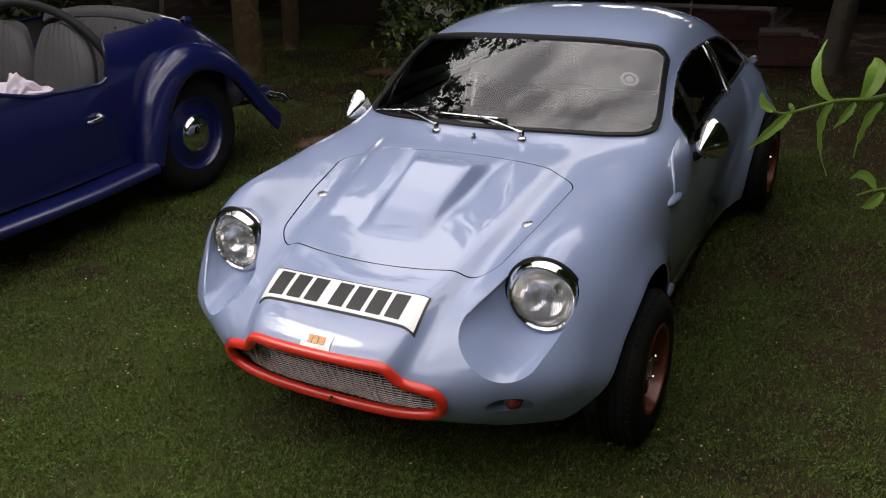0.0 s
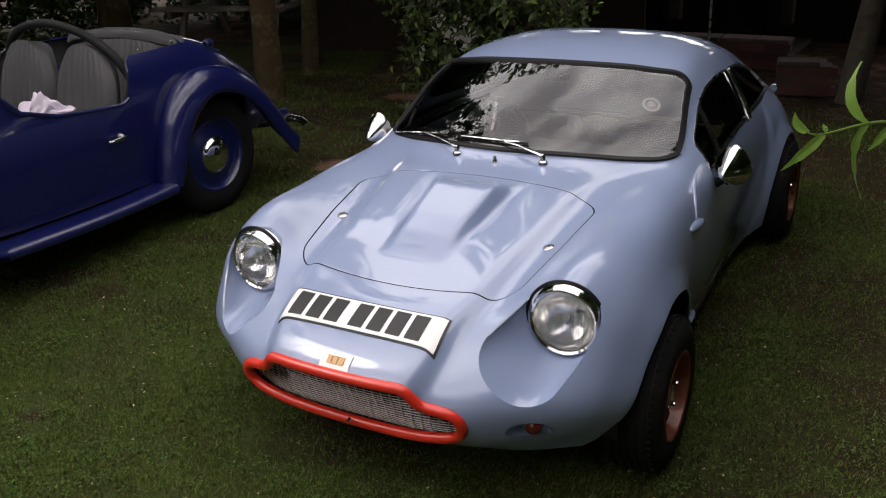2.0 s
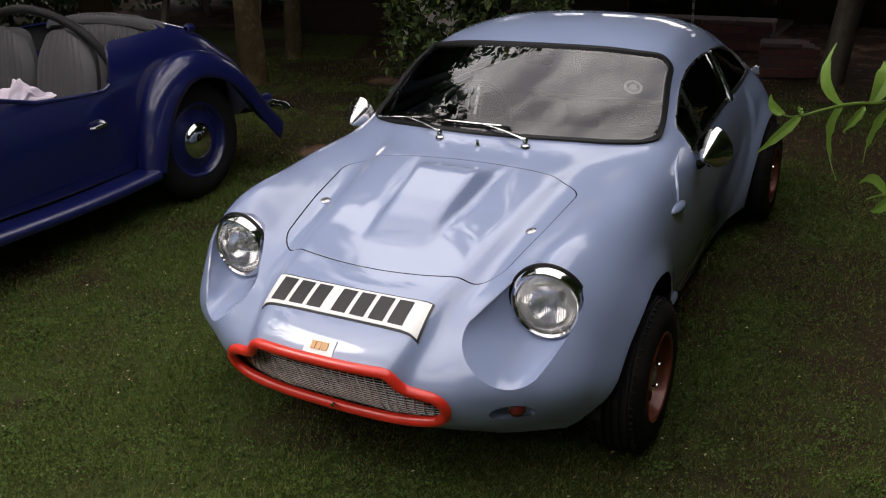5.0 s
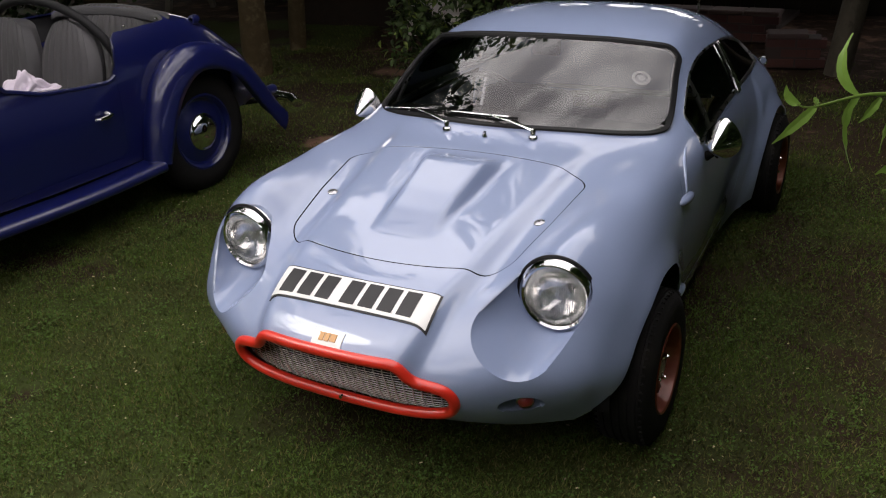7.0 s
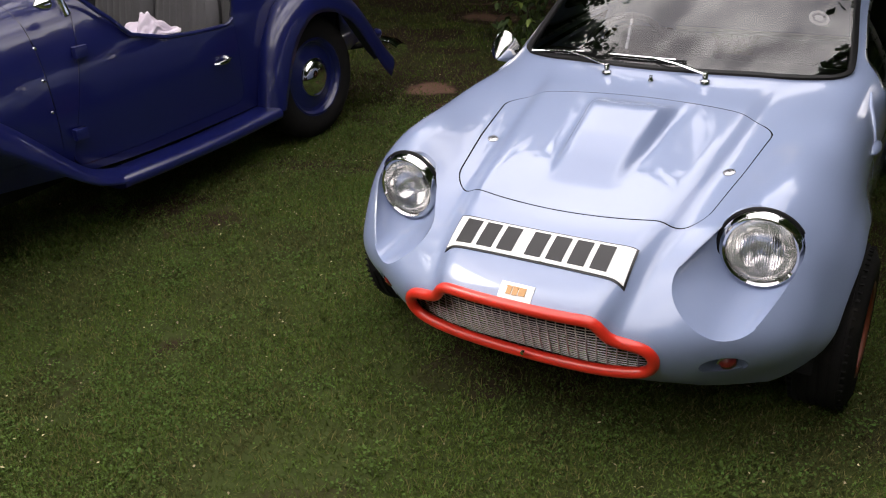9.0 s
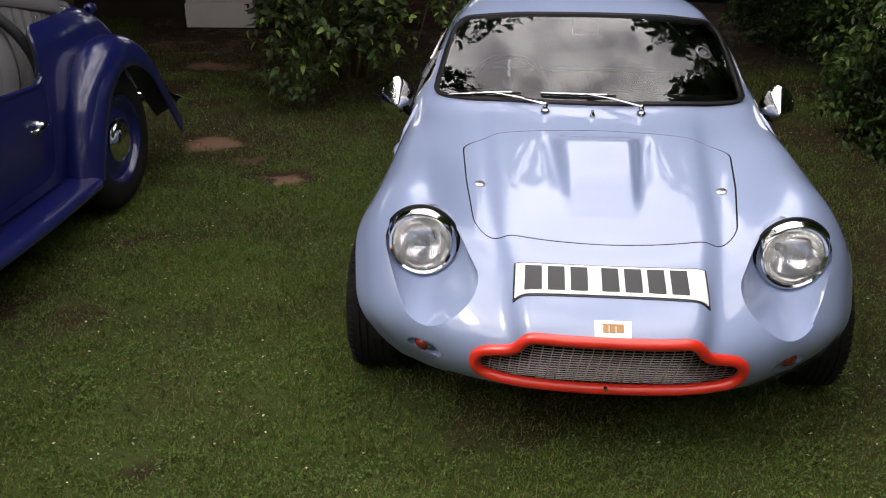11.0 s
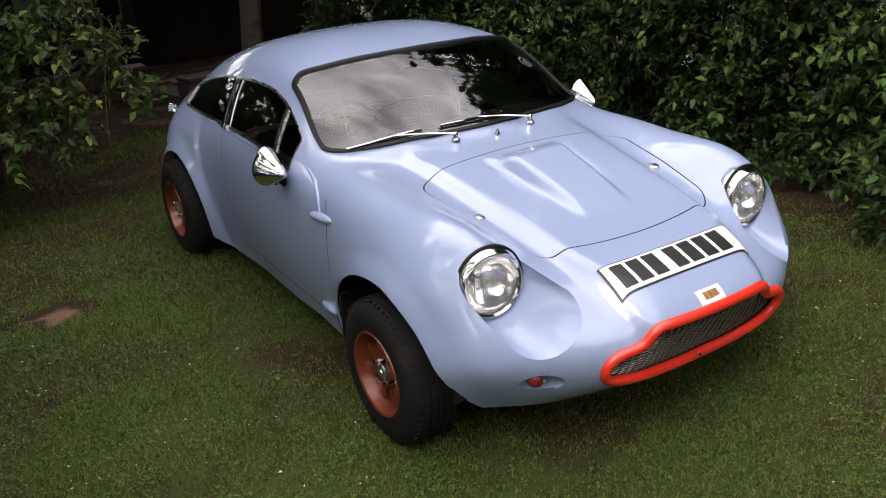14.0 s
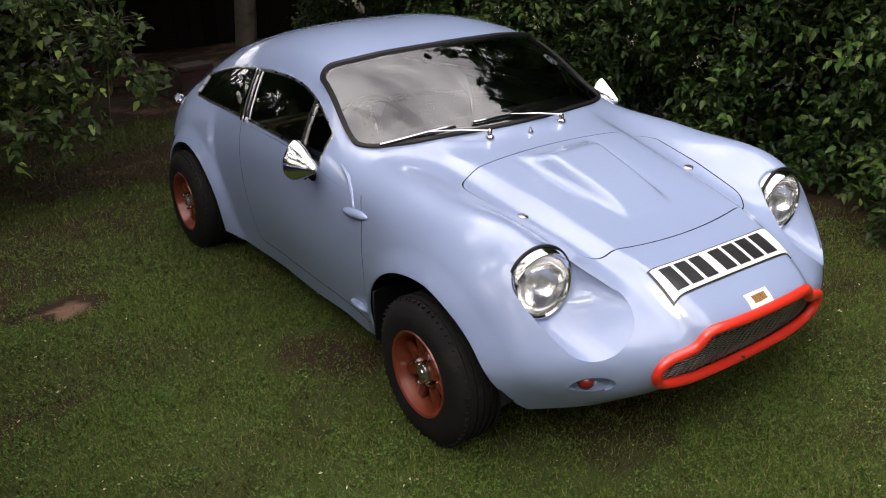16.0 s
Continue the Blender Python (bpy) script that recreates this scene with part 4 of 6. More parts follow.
def cockpit(p, u, v):
    lip = np.interp(p[:, 1], CUT_Y, CUT_Z)
    lip = np.where(np.abs(p[:, 0]) < .40, np.minimum(lip, np.where((p[:, 1] > -1.26) & (p[:, 1] < .03), .7, 1.2)), lip)
    return lip - p[:, 2]


gone, shell = tub.split(tub.faces, cockpit(tub.p, tub.u, tub.v))


def bonnet_b(p):
    return np.maximum(p[:, 1] + 1.485, .40 - p[:, 2])


lid_b, shell = tub.split(shell, bonnet_b(tub.p) + .003)
_, shell = tub.split(shell, bonnet_b(tub.p) - .003)


def door_b(p):
    rear, front = -.475 + 0 * p[:, 1], -1.365 + (p[:, 2] - .66) * .28
    mid, wide = (rear + front) / 2, (rear - front) / 2
    return np.where(np.abs(p[:, 0]) > .3, round_box(p[:, 1] - mid, p[:, 2] - .72, wide, .40, .05), 1)


doors_b, shell = tub.split(shell, door_b(tub.p) + .0025)
_, shell = tub.split(shell, door_b(tub.p) - .0025)
child("body_tub", tub.panel("body_tub", shell, 0, .012), NAVY, blue, "glossy navy blue body")
child("bonnet", tub.panel("bonnet", lid_b, 0, .008), NAVY, blue)
inner_faces = [f for f in shell + doors_b if -1.3 < tub.p[f[0], 1] < .1]
child("cockpit_lining", tub.panel("cockpit_lining", inner_faces, -.022, 0), HOOD_GREY, blue)
child("chassis_cover", tub.panel("chassis_cover", lid_b, -.02, 0), INNER, blue)
for sign in (-1, 1):
    mine = [f for f in doors_b if sign * tub.p[f[0], 0] > 0]
    d = child("door", tub.panel("door", mine, 0, .008), NAVY, blue, "low-cut navy door")
    edge = []
    for y in np.linspace(-1.30, -.48, 30):
        edge.append((sign * .552 if y > -1.15 else sign * (.552 - .10 * (-1.15 - y) / .15), y, np.interp(y, CUT_Y, CUT_Z)))
    part("door_capping", tube(edge, .010, 8), NAVY, d)
    h = part("door_handle", tube([(sign * .575, -.66, .560), (sign * .592, -.645, .560), (sign * .596, -.60, .563), (sign * .594, -.565, .568)], [.006, .008, .010, .005], 8), CHROME, d, "chrome door handle")
    part("handle_boss", lathe([(0, .018), (.016, .016), (.03, .010), (.032, .001)], 16, "x", m=Matrix.Translation((sign * .556, -.575, .566)) @ Matrix.Diagonal((sign, 1, 1, 1))), CHROME, h)
    for y, z in ((-1.335, .79), (-1.425, .47)):
        part("hinge", box(.030, .060, .050, (sign * .550, y, z), .006), NAVY, d)
    for k in range(3):
        m = Matrix.Translation((sign * (.508 - .0 * k), -1.50, .84 - .13 * k)) @ Matrix.Diagonal((sign, 1, 1, 1))
        part("bonnet_button", lathe([(0, .008), (.006, .006), (.007, .001)], 10, "x", m=m), CHROME, blue)


def sweep_fender(name, path, widths, skirts, label):
    """A crowned mudguard: a section carried along a path seen from the side."""
    bm = bmesh.new()
    t = np.linspace(0, len(path) - 1, 60)
    q = spline(range(len(path)), path, t)
    tan = np.gradient(q, axis=0)
    tan /= np.linalg.norm(tan, axis=1, keepdims=True)
    nor = np.stack([tan[:, 1], -tan[:, 0]], 1)
    wid = np.interp(t, range(len(path)), widths)
    skirt = np.interp(t, range(len(path)), skirts)
    rows = []
    for (y, z), (ny, nz), w, sk in zip(q, nor, wid, skirt):
        row = []
        for fx, r in ((0, -.034), (.14, -.010), (.32, .010), (.50, .016), (.66, .010), (.79, -.006), (.89, -.030), (.955, -.060), (.99, -.095), (1.0, -.125), (.98, -.125)):
            r = r * sk if r < -.02 and fx > .5 else r
            row.append(bm.verts.new((.49 + w * fx, y + ny * r, z + nz * r)))
        rows.append(row)
    for a, b in zip(rows, rows[1:]):
        for k in range(len(a) - 1):
            bm.faces.new((a[k], a[k + 1], b[k + 1], b[k]))
    me = bpy.data.meshes.new(name)
    bmesh.ops.recalc_face_normals(bm, faces=bm.faces)
    bm.to_mesh(me)
    me.polygons.foreach_set("use_smooth", [True] * len(me.polygons))
    child(name, me, NAVY, blue, label)
    bmesh.ops.transform(bm, matrix=Matrix.Diagonal((-1, 1, 1, 1)), verts=bm.verts)
    bmesh.ops.reverse_faces(bm, faces=bm.faces)
    me = bpy.data.meshes.new(name)
    bm.to_mesh(me)
    bm.free()
    me.polygons.foreach_set("use_smooth", [True] * len(me.polygons))
    child(name, me, NAVY, blue, label)


sweep_fender("rear_mudguard", [(.705, .250), (.605, .355), (.445, .56), (.25, .725), (0, .79), (-.20, .715), (-.315, .55), (-.365, .38), (-.385, .25)], [.16, .17, .18, .19, .20, .20, .19, .185, .18], [1, 1, 1, 1, 1, 1, .9, .7, .5], "swept navy rear mudguard")
sweep_fender("front_mudguard", [(-1.28, .262), (-1.42, .30), (-1.56, .405), (-1.76, .605), (-2.0, .765), (-2.28, .80), (-2.52, .72), (-2.66, .55), (-2.72, .40)], [.185, .19, .20, .215, .23, .24, .23, .21, .18], [.25, .32, .5, .8, 1, 1, 1, 1, 1], "long navy front mudguard")
for sign in (-1, 1):
    bm = bmesh.new()
    rows = []
    for y in np.linspace(-.36, -1.36, 26):
        s_ = (-.36 - y) / 1.0
        drop = -.012 * math.sin(math.pi * s_) + .004 * s_
        ring = []
        for k in range(20):
            a = 2 * math.pi * k / 20
            c_, d_ = math.cos(a), math.sin(a)
            ring.append(bm.verts.new((sign * (.585 + .092 * math.copysign(abs(c_) ** .6, c_)), y, .236 + drop + .034 * math.copysign(abs(d_) ** .75, d_))))
        rows.append(ring)
    for a, b in zip(rows, rows[1:]):
        for k in range(20):
            bm.faces.new((a[k], a[(k + 1) % 20], b[(k + 1) % 20], b[k]))
    bm.faces.new(rows[0])
    bm.faces.new(rows[-1][::-1])
    bmesh.ops.recalc_face_normals(bm, faces=bm.faces)
    part("running_board", bm, NAVY, blue)
    part("inner_wing", box(.05, .62, .50, (sign * .47, .08, .46), .02), INNER, blue)
part("chassis", box(.80, 2.9, .12, (0, -1.15, .30), .02), INNER, blue)
part("cockpit_floor", box(1.0, 1.35, .04, (0, -.62, .34), .01), HOOD_GREY, blue)


def roadster_wheel(x, y, sign):
    w = new("wheel")
    w.parent = blue
    w.matrix_basis = Matrix.Translation((x, y, .318)) @ Matrix.Diagonal((sign, 1, 1, 1))
    w["label"] = "tall black tyre on a navy disc wheel with chrome hubcap"
    prof = [(-.060, .215), (-.068, .25), (-.064, .295), (-.046, .325), (-.030, .338), (-.010, .340), (-.008, .334), (.008, .334), (.010, .340), (.030, .338), (.046, .325), (.064, .295), (.068, .25), (.060, .215)]
    prof = [(a * 1.05, r * .975) for a, r in prof]
    part("tyre", lathe(prof, 64), TYRE, w)
    disc = part("wheel_disc", lathe([(.058, .222), (.064, .200), (.058, .192), (.036, .184), (.028, .170), (.034, .140), (.046, .118), (.050, .09), (.045, .02)], 56), NAVY, w, "navy pressed steel disc")
    part("hubcap", lathe([(.046, .104), (.056, .102), (.060, .094), (.066, .090), (.076, .076), (.084, .052), (.088, .026), (.089, .001)], 48), CHROME, w, "domed chrome hubcap")
    return w


for wy in (0.0, -2.31):
    roadster_wheel(.545, wy, 1)
    roadster_wheel(-.545, wy, -1)


# seats with stitched flutes
def fluted(name, width, height, thick, flutes, parent, at, label="", round_top=.5):
    bm = bmesh.new()
    nx, nz = flutes * 4, 14
    front, rear = [], []
    for j in range(nz + 1):
        s = j / nz
        f_row, r_row = [], []
        for i in range(nx + 1):
            a = i / nx * 2 - 1
            half_w = width / 2 * (1 - round_top * .35 * max(0, s - .55) ** 2 / .2)
            edge = 1 - abs(a) ** 6
            tuck = .006 * abs(math.sin(math.pi * i / 4)) if .06 < i / nx < .94 else 0
            top = 1 - .10 * round_top * a * a * s
            y = -thick / 2 * (edge ** .5 if edge > 0 else 0) * (1 - .4 * max(0, s - .8) * 5 * .5) - tuck
            f_row.append(bm.verts.new((a * half_w, y, s * height * top)))
            r_row.append(bm.verts.new((a * half_w, thick / 2 * (edge ** .5 if edge > 0 else 0), s * height * top)))
        front.append(f_row)
        rear.append(r_row)
    for j in range(nz):
        for i in range(nx):
            bm.faces.new((front[j][i], front[j][i + 1], front[j + 1][i + 1], front[j + 1][i]))
            bm.faces.new((rear[j][i + 1], rear[j][i], rear[j + 1][i], rear[j + 1][i + 1]))
    for j in range(nz):
        bm.faces.new((front[j][0], front[j + 1][0], rear[j + 1][0], rear[j][0]))
        bm.faces.new((front[j + 1][nx], front[j][nx], rear[j][nx], rear[j + 1][nx]))
    for i in range(nx):
        bm.faces.new((front[nz][i], front[nz][i + 1], rear[nz][i + 1], rear[nz][i]))
    return part(name, bm, SEAT_GREY, parent, label, at)


for sx in (.235, -.235):
    seat = new("seat")
    seat.parent = blue
    seat["label"] = "grey fluted bucket seat"
    fluted("backrest", .43, .56, .12, 9, seat, pose(sx, -.54, .43, -14), "fluted grey backrest", 1.0)
    part("cushion", box(.43, .46, .14, (sx, -.82, .43), .05, 3), SEAT_GREY, seat)
rear_seat = fluted("rear_bench", .96, .44, .14, 20, blue, pose(0, -.02, .54, -16), "grey fluted rear bench", .6)
bm = bmesh.new()
for zz, yy, rr in ((.925, .045, .050), (.895, .115, .044)):
    tube([(-.455, yy - .05, zz - .035), (-.42, yy - .02, zz - .008), (-.2, yy + .012, zz + .012), (0, yy + .02, zz + .018), (.2, yy + .012, zz + .012), (.42, yy - .02, zz - .008), (.455, yy - .05, zz - .035)], [rr * .55, rr * .8, rr, rr, rr, rr * .8, rr * .55], 12, bm, flat=.7)
part("folded_hood", bm, HOOD_GREY, blue, "folded grey cloth hood")
hoop = []
for a in np.linspace(-.15, math.pi + .15, 30):
    hoop.append((.485 * math.cos(a), -.36 - .10 * max(0, math.sin(a)), .70 + .38 * max(0, math.sin(a)) ** .8 - (.1 if math.sin(a) < 0 else 0)))
part("hood_frame", tube(hoop, .023, 10), TRIM_BLACK, blue, "black hood hoop")
for y in (-.30, -.08):
    for sign in (-1, 1):
        part("press_stud", lathe([(0, .007), (.008, .006), (.009, .001)], 10, "z", m=Matrix.Translation((sign * .475, y, .938))), CHROME, blue)
lamp_b = part("rear_lamp", lathe([(-.02, .012), (-.015, .024), (.01, .026), (.03, .020), (.034, .001)], 18, "y", m=Matrix.Translation((.455, .20, .888))), NAVY, blue)
part("bumper", tube([(-.57, .86, .258), (-.45, .95, .262), (-.2, .99, .265), (.2, .99, .265), (.45, .95, .262), (.57, .86, .258)], .036, 12, flat=.8), CHROME, blue, "dark chrome rear bumper bar")
for sign in (-1, 1):
    part("bumper_iron", tube([(sign * .33, .50, .32), (sign * .33, .75, .28), (sign * .33, .96, .262)], .016, 8), INNER, blue)
    part("tail_lamp", lathe([(-.05, .012), (-.04, .030), (.02, .032), (.035, .026), (.04, .001)], 18, "y", m=Matrix.Translation((sign * .45, .76, .36))), NAVY, blue)
    # windscreen pillar
    part("screen_pillar", tube([(sign * .47, -1.30, .93), (sign * .475, -1.33, 1.04), (sign * .46, -1.27, 1.32)], [.022, .014, .010], 10), CHROME, blue)
    part("side_lamp", lathe([(-.05, .003), (-.03, .022), (.0, .030), (.012, .026), (.016, .001)], 18, "y", m=Matrix.Translation((sign * .53, -1.42, 1.0))), CHROME, blue)
    part("headlamp", lathe([(.12, .004), (.08, .05), (0, .092), (-.03, .096), (-.035, .088), (-.028, .001)], 28, "y", m=Matrix.Translation((sign * .36, -2.62, .80))), CHROME, blue)
    part("lamp_bracket", tube([(sign * .20, -2.55, .60), (sign * .30, -2.60, .66), (sign * .36, -2.60, .72)], .018, 8), NAVY, blue)
part("screen_rail", tube([(-.46, -1.27, 1.32), (0, -1.275, 1.335), (.46, -1.27, 1.32)], .010, 8), CHROME, blue)
bm = bmesh.new()
bm.faces.new([bm.verts.new(q) for q in ((-.46, -1.30, 1.04), (.46, -1.30, 1.04), (.45, -1.272, 1.315), (-.45, -1.272, 1.315))])
part("screen_glass", bm, GLASS, blue)
shell_r = part("radiator_shell", box(.46, .10, .56, (0, -2.74, .62), .05, 3), CHROME, blue)
for k in range(15):
    part("radiator_slat", box(.008, .02, .46, (-.175 + k * .025, -2.795, .62), 0), DULL_METAL, shell_r)
wheel_c = Matrix.Translation((-.24, -.86, .86)) @ Matrix.Rotation(radians(-35), 4, "X")
sw = part("steering_wheel", tube([wheel_c @ Vector((.20 * math.cos(a), 0, .20 * math.sin(a))) for a in np.linspace(0, 2 * math.pi, 33)[:-1]], .012, 8, closed=True), TRIM_BLACK, blue)
for k in range(3):
    a = radians(90 + 120 * k)
    part("steering_spoke", tube([wheel_c @ Vector((0, 0, 0)), wheel_c @ Vector((.195 * math.cos(a), 0, .195 * math.sin(a)))], .007, 6), DULL_METAL, sw)
part("steering_column", tube([wheel_c @ Vector((0, 0, 0)), (-.24, -1.28, .66)], .018, 8), TRIM_BLACK, blue)
part("dashboard", box(.92, .06, .22, (0, -1.24, .86), .02), TRIM_BLACK, blue)

# crumpled cloth lying on the seat beside the door
bm = bmesh.new()
bmesh.ops.create_icosphere(bm, subdivisions=5, radius=1.0)
for v in bm.verts:
    q = v.co.copy()
    fold = noise.fractal(q * 1.3 + Vector((3, 1, 0)), 1.0, 2.0, 4) * .30 + abs(noise.noise(q * 2.2)) * .42
    s_ = .72 + fold
    peak = max(.45, 1.35 - 1.5 * abs(q.y + .15))
    v.co = Vector((q.x * .10 * s_, q.y * .17 * s_, max(-.05, q.z * .090 * s_ * peak)))
cloth = new("cloth", bpy.data.meshes.new("cloth"))
bm.to_mesh(cloth.data)
bm.free()
cloth.data.polygons.foreach_set("use_smooth", [True] * len(cloth.data.polygons))
cloth.data.materials.append(CLOTH)
cloth.matrix_world = blue.matrix_world @ pose(.43, -.87, .730, 0, 0, 4)
tagged(cloth, "crumpled pale lilac-white cloth lying inside the roadster's door", "cloth")


# ---- the garden ----
rng = np.random.default_rng(7)
SOIL_C, SOIL_AND_SHADE = (0.150, 0.088, 0.063), (0.029, 0.0185, 0.012)
GROUND = material("lawn_soil", (0.038, 0.050, 0.014), 0.95, spec=0.08, vary=0.35, scale=9.0, bump=0.6, bump_scale=40, second=(0.046, 0.040, 0.016), second_scale=1.2, second_at=0.56)
GRASS = leaf_material("grass_blades", (0.080, 0.116, 0.021), 0.5, 0.75, young=(0.17, 0.155, 0.06), second=(0.068, 0.070, 0.022), spec=0.12)
CLOVER = leaf_material("clover_leaves", (0.080, 0.128, 0.028), 0.35, 0.7, spec=0.15)
LITTER = material("dry_litter", (0.34, 0.28, 0.17), 0.8, vary=0.3, scale=30, island=0.5)
HEDGE_LEAF = leaf_material("hedge_leaves", (0.021, 0.045, 0.008), 0.5, 0.55, young=(0.075, 0.120, 0.025))
HEDGE_TIP = leaf_material("young_hedge_leaves", (0.050, 0.098, 0.018), 0.45, 0.5, young=(0.11, 0.16, 0.035))
BUSH_LEAF = leaf_material("bush_leaves", (0.038, 0.062, 0.014), 0.55, 0.55, young=(0.17, 0.23, 0.05))
TREE_LEAF = leaf_material("tree_leaves", (0.040, 0.075, 0.022), 0.5, 0.5)
BRANCH_LEAF = leaf_material("willow_leaves", (0.16, 0.27, 0.045), 0.3, 0.45)
BARK = material("grey_bark", (0.050, 0.036, 0.018), 0.9, spec=0.12, vary=0.45, scale=14, bump=0.9, bump_scale=35, second=(0.105, 0.085, 0.045), second_scale=5.0, second_at=0.52)
BIRCH = material("pale_bark", (0.085, 0.074, 0.056), 0.85, spec=0.12, vary=0.35, scale=18, bump=0.8, bump_scale=30, second=(0.05, 0.04, 0.03), second_scale=9.0, second_at=0.54)
TWIG = material("twig_bark", (0.05, 0.037, 0.024), 0.9, vary=0.3, scale=20)
BLOSSOM = material("faded_blossom", (0.34, 0.30, 0.22), 0.8, vary=0.2, scale=40, island=0.3)

# bare places, and places darkened for shade, show the earth with a ragged edge
gn, gl = GROUND.node_tree.nodes, GROUND.node_tree.links
g_attr, g_noise, g_add, g_ramp, g_mix, g_earth = (gn.new("ShaderNodeAttribute"), gn.new("ShaderNodeTexNoise"), gn.new("ShaderNodeMath"),
                                                  gn.new("ShaderNodeValToRGB"), gn.new("ShaderNodeMixRGB"), gn.new("ShaderNodeMixRGB"))
g_attr.attribute_name = "worn_shade"
g_noise.inputs["Scale"].default_value, g_noise.inputs["Detail"].default_value, g_noise.inputs["Roughness"].default_value = 3.2, 9.0, 0.7
g_add.operation = "MULTIPLY_ADD"
g_add.inputs[1].default_value = 0.9
g_tc = gn.new("ShaderNodeTexCoord")
gl.new(g_tc.outputs["Object"], g_noise.inputs["Vector"])
gl.new(g_attr.outputs["Fac"], g_add.inputs[0])
gl.new(g_noise.outputs["Fac"], g_add.inputs[2])
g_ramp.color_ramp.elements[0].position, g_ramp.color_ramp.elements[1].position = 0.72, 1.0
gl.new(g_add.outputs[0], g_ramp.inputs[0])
g_earth.inputs[1].default_value, g_earth.inputs[2].default_value = (*SOIL_AND_SHADE, 1), (*SOIL_C, 1)
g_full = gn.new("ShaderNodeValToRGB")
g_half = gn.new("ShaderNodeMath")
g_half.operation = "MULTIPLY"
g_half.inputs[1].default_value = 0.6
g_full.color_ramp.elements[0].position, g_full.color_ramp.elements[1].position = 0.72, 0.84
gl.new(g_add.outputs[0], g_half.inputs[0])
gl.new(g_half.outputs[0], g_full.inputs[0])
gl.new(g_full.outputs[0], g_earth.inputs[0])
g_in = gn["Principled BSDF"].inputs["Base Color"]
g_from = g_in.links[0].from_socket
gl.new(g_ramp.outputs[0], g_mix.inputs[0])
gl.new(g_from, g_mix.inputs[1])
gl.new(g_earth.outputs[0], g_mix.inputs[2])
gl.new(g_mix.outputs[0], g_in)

# patches by the coupe, hedge foot and right lawn also paint shade as soil
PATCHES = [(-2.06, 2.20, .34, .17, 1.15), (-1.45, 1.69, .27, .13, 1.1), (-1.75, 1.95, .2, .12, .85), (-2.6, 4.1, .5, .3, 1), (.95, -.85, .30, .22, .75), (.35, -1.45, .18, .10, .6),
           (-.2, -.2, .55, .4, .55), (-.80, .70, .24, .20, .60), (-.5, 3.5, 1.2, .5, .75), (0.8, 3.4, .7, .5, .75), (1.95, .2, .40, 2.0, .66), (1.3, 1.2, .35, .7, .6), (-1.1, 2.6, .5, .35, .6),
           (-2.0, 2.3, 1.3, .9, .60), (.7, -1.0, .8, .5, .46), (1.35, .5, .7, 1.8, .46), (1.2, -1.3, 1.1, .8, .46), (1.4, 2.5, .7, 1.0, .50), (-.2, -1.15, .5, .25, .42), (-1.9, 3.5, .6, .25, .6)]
LATTICE = np.random.default_rng(11).uniform(0, 1, (64, 64))


def field(x, y, size):
    """Smooth random patches of about this size, from 0 to 1."""
    a, b = (x * .92 + y * .39) / size + 31.7, (y * .92 - x * .39) / size + 17.3
    i, j = np.floor(a).astype(int), np.floor(b).astype(int)
    f, g = a - i, b - j
    f, g = f * f * (3 - 2 * f), g * g * (3 - 2 * g)
    q = lambda m, n: LATTICE[m % 64, n % 64]
    return (q(i, j) * (1 - f) + q(i + 1, j) * f) * (1 - g) + (q(i, j + 1) * (1 - f) + q(i + 1, j + 1) * f) * g


def mottle(x, y):
    return .45 * field(x, y, .62) + .33 * field(x + 9, y, .27) + .22 * field(x, y + 5, .11)


def bare_and_shade(x, y):
    b = np.zeros_like(x)
    for cx, cy, rx, ry, much in PATCHES:
        ragged = .22 * np.sin(x * 13 + y * 5) * np.sin(y * 11 - x * 4) + .16 * np.sin(x * 31 - y * 17) * np.sin(y * 27 + x * 9)
        b = np.maximum(b, (much + .5 * ragged) * (1 - smooth01(.3, 1.35, np.hypot((x - cx) / rx, (y - cy) / ry) + ragged)))
    worn_thin = .66 * smooth01(.50, .76, mottle(x, y) + .10 * smooth01(1.2, 3.5, y) + .05 * smooth01(.0, 1.2, x))
    b = np.maximum(b, worn_thin)
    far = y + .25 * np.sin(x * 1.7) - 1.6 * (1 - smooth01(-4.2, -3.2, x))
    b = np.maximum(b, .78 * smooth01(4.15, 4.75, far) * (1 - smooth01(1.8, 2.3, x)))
    return np.clip(b, 0, 1)


# the ground sheet: fine near the cars, wide beyond
def ground_height(x, y):
    return .006 * np.sin(x * 5.1 + 1.3 * np.sin(y * 3.3)) * np.cos(y * 4.3 + x) - .012 * bare_and_shade(x, y)


xs = np.concatenate([[-600, -120, -40, -16], np.linspace(-8, 6, 141), [14, 40, 120, 600]])
ys = np.concatenate([[-600, -120, -40, -12], np.linspace(-6, 8, 141), [14, 40, 120, 600]])
gx, gy = np.meshgrid(xs, ys)
gz = np.where((np.abs(gx) < 9) & (np.abs(gy) < 9), ground_height(gx, gy), 0)
idx = np.arange(gx.size).reshape(gx.shape)
faces = np.stack([idx[:-1, :-1], idx[:-1, 1:], idx[1:, 1:], idx[1:, :-1]], -1).reshape(-1, 4)
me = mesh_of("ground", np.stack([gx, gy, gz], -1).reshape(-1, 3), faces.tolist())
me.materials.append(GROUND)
wear_and_shade = me.attributes.new("worn_shade", "FLOAT", "POINT")
wear_and_shade.data.foreach_set("value", bare_and_shade(gx, gy).reshape(-1).astype(np.float32))
tagged(new("ground", me), "mown lawn with bare brown patches under trees", "ground", kind="structure")


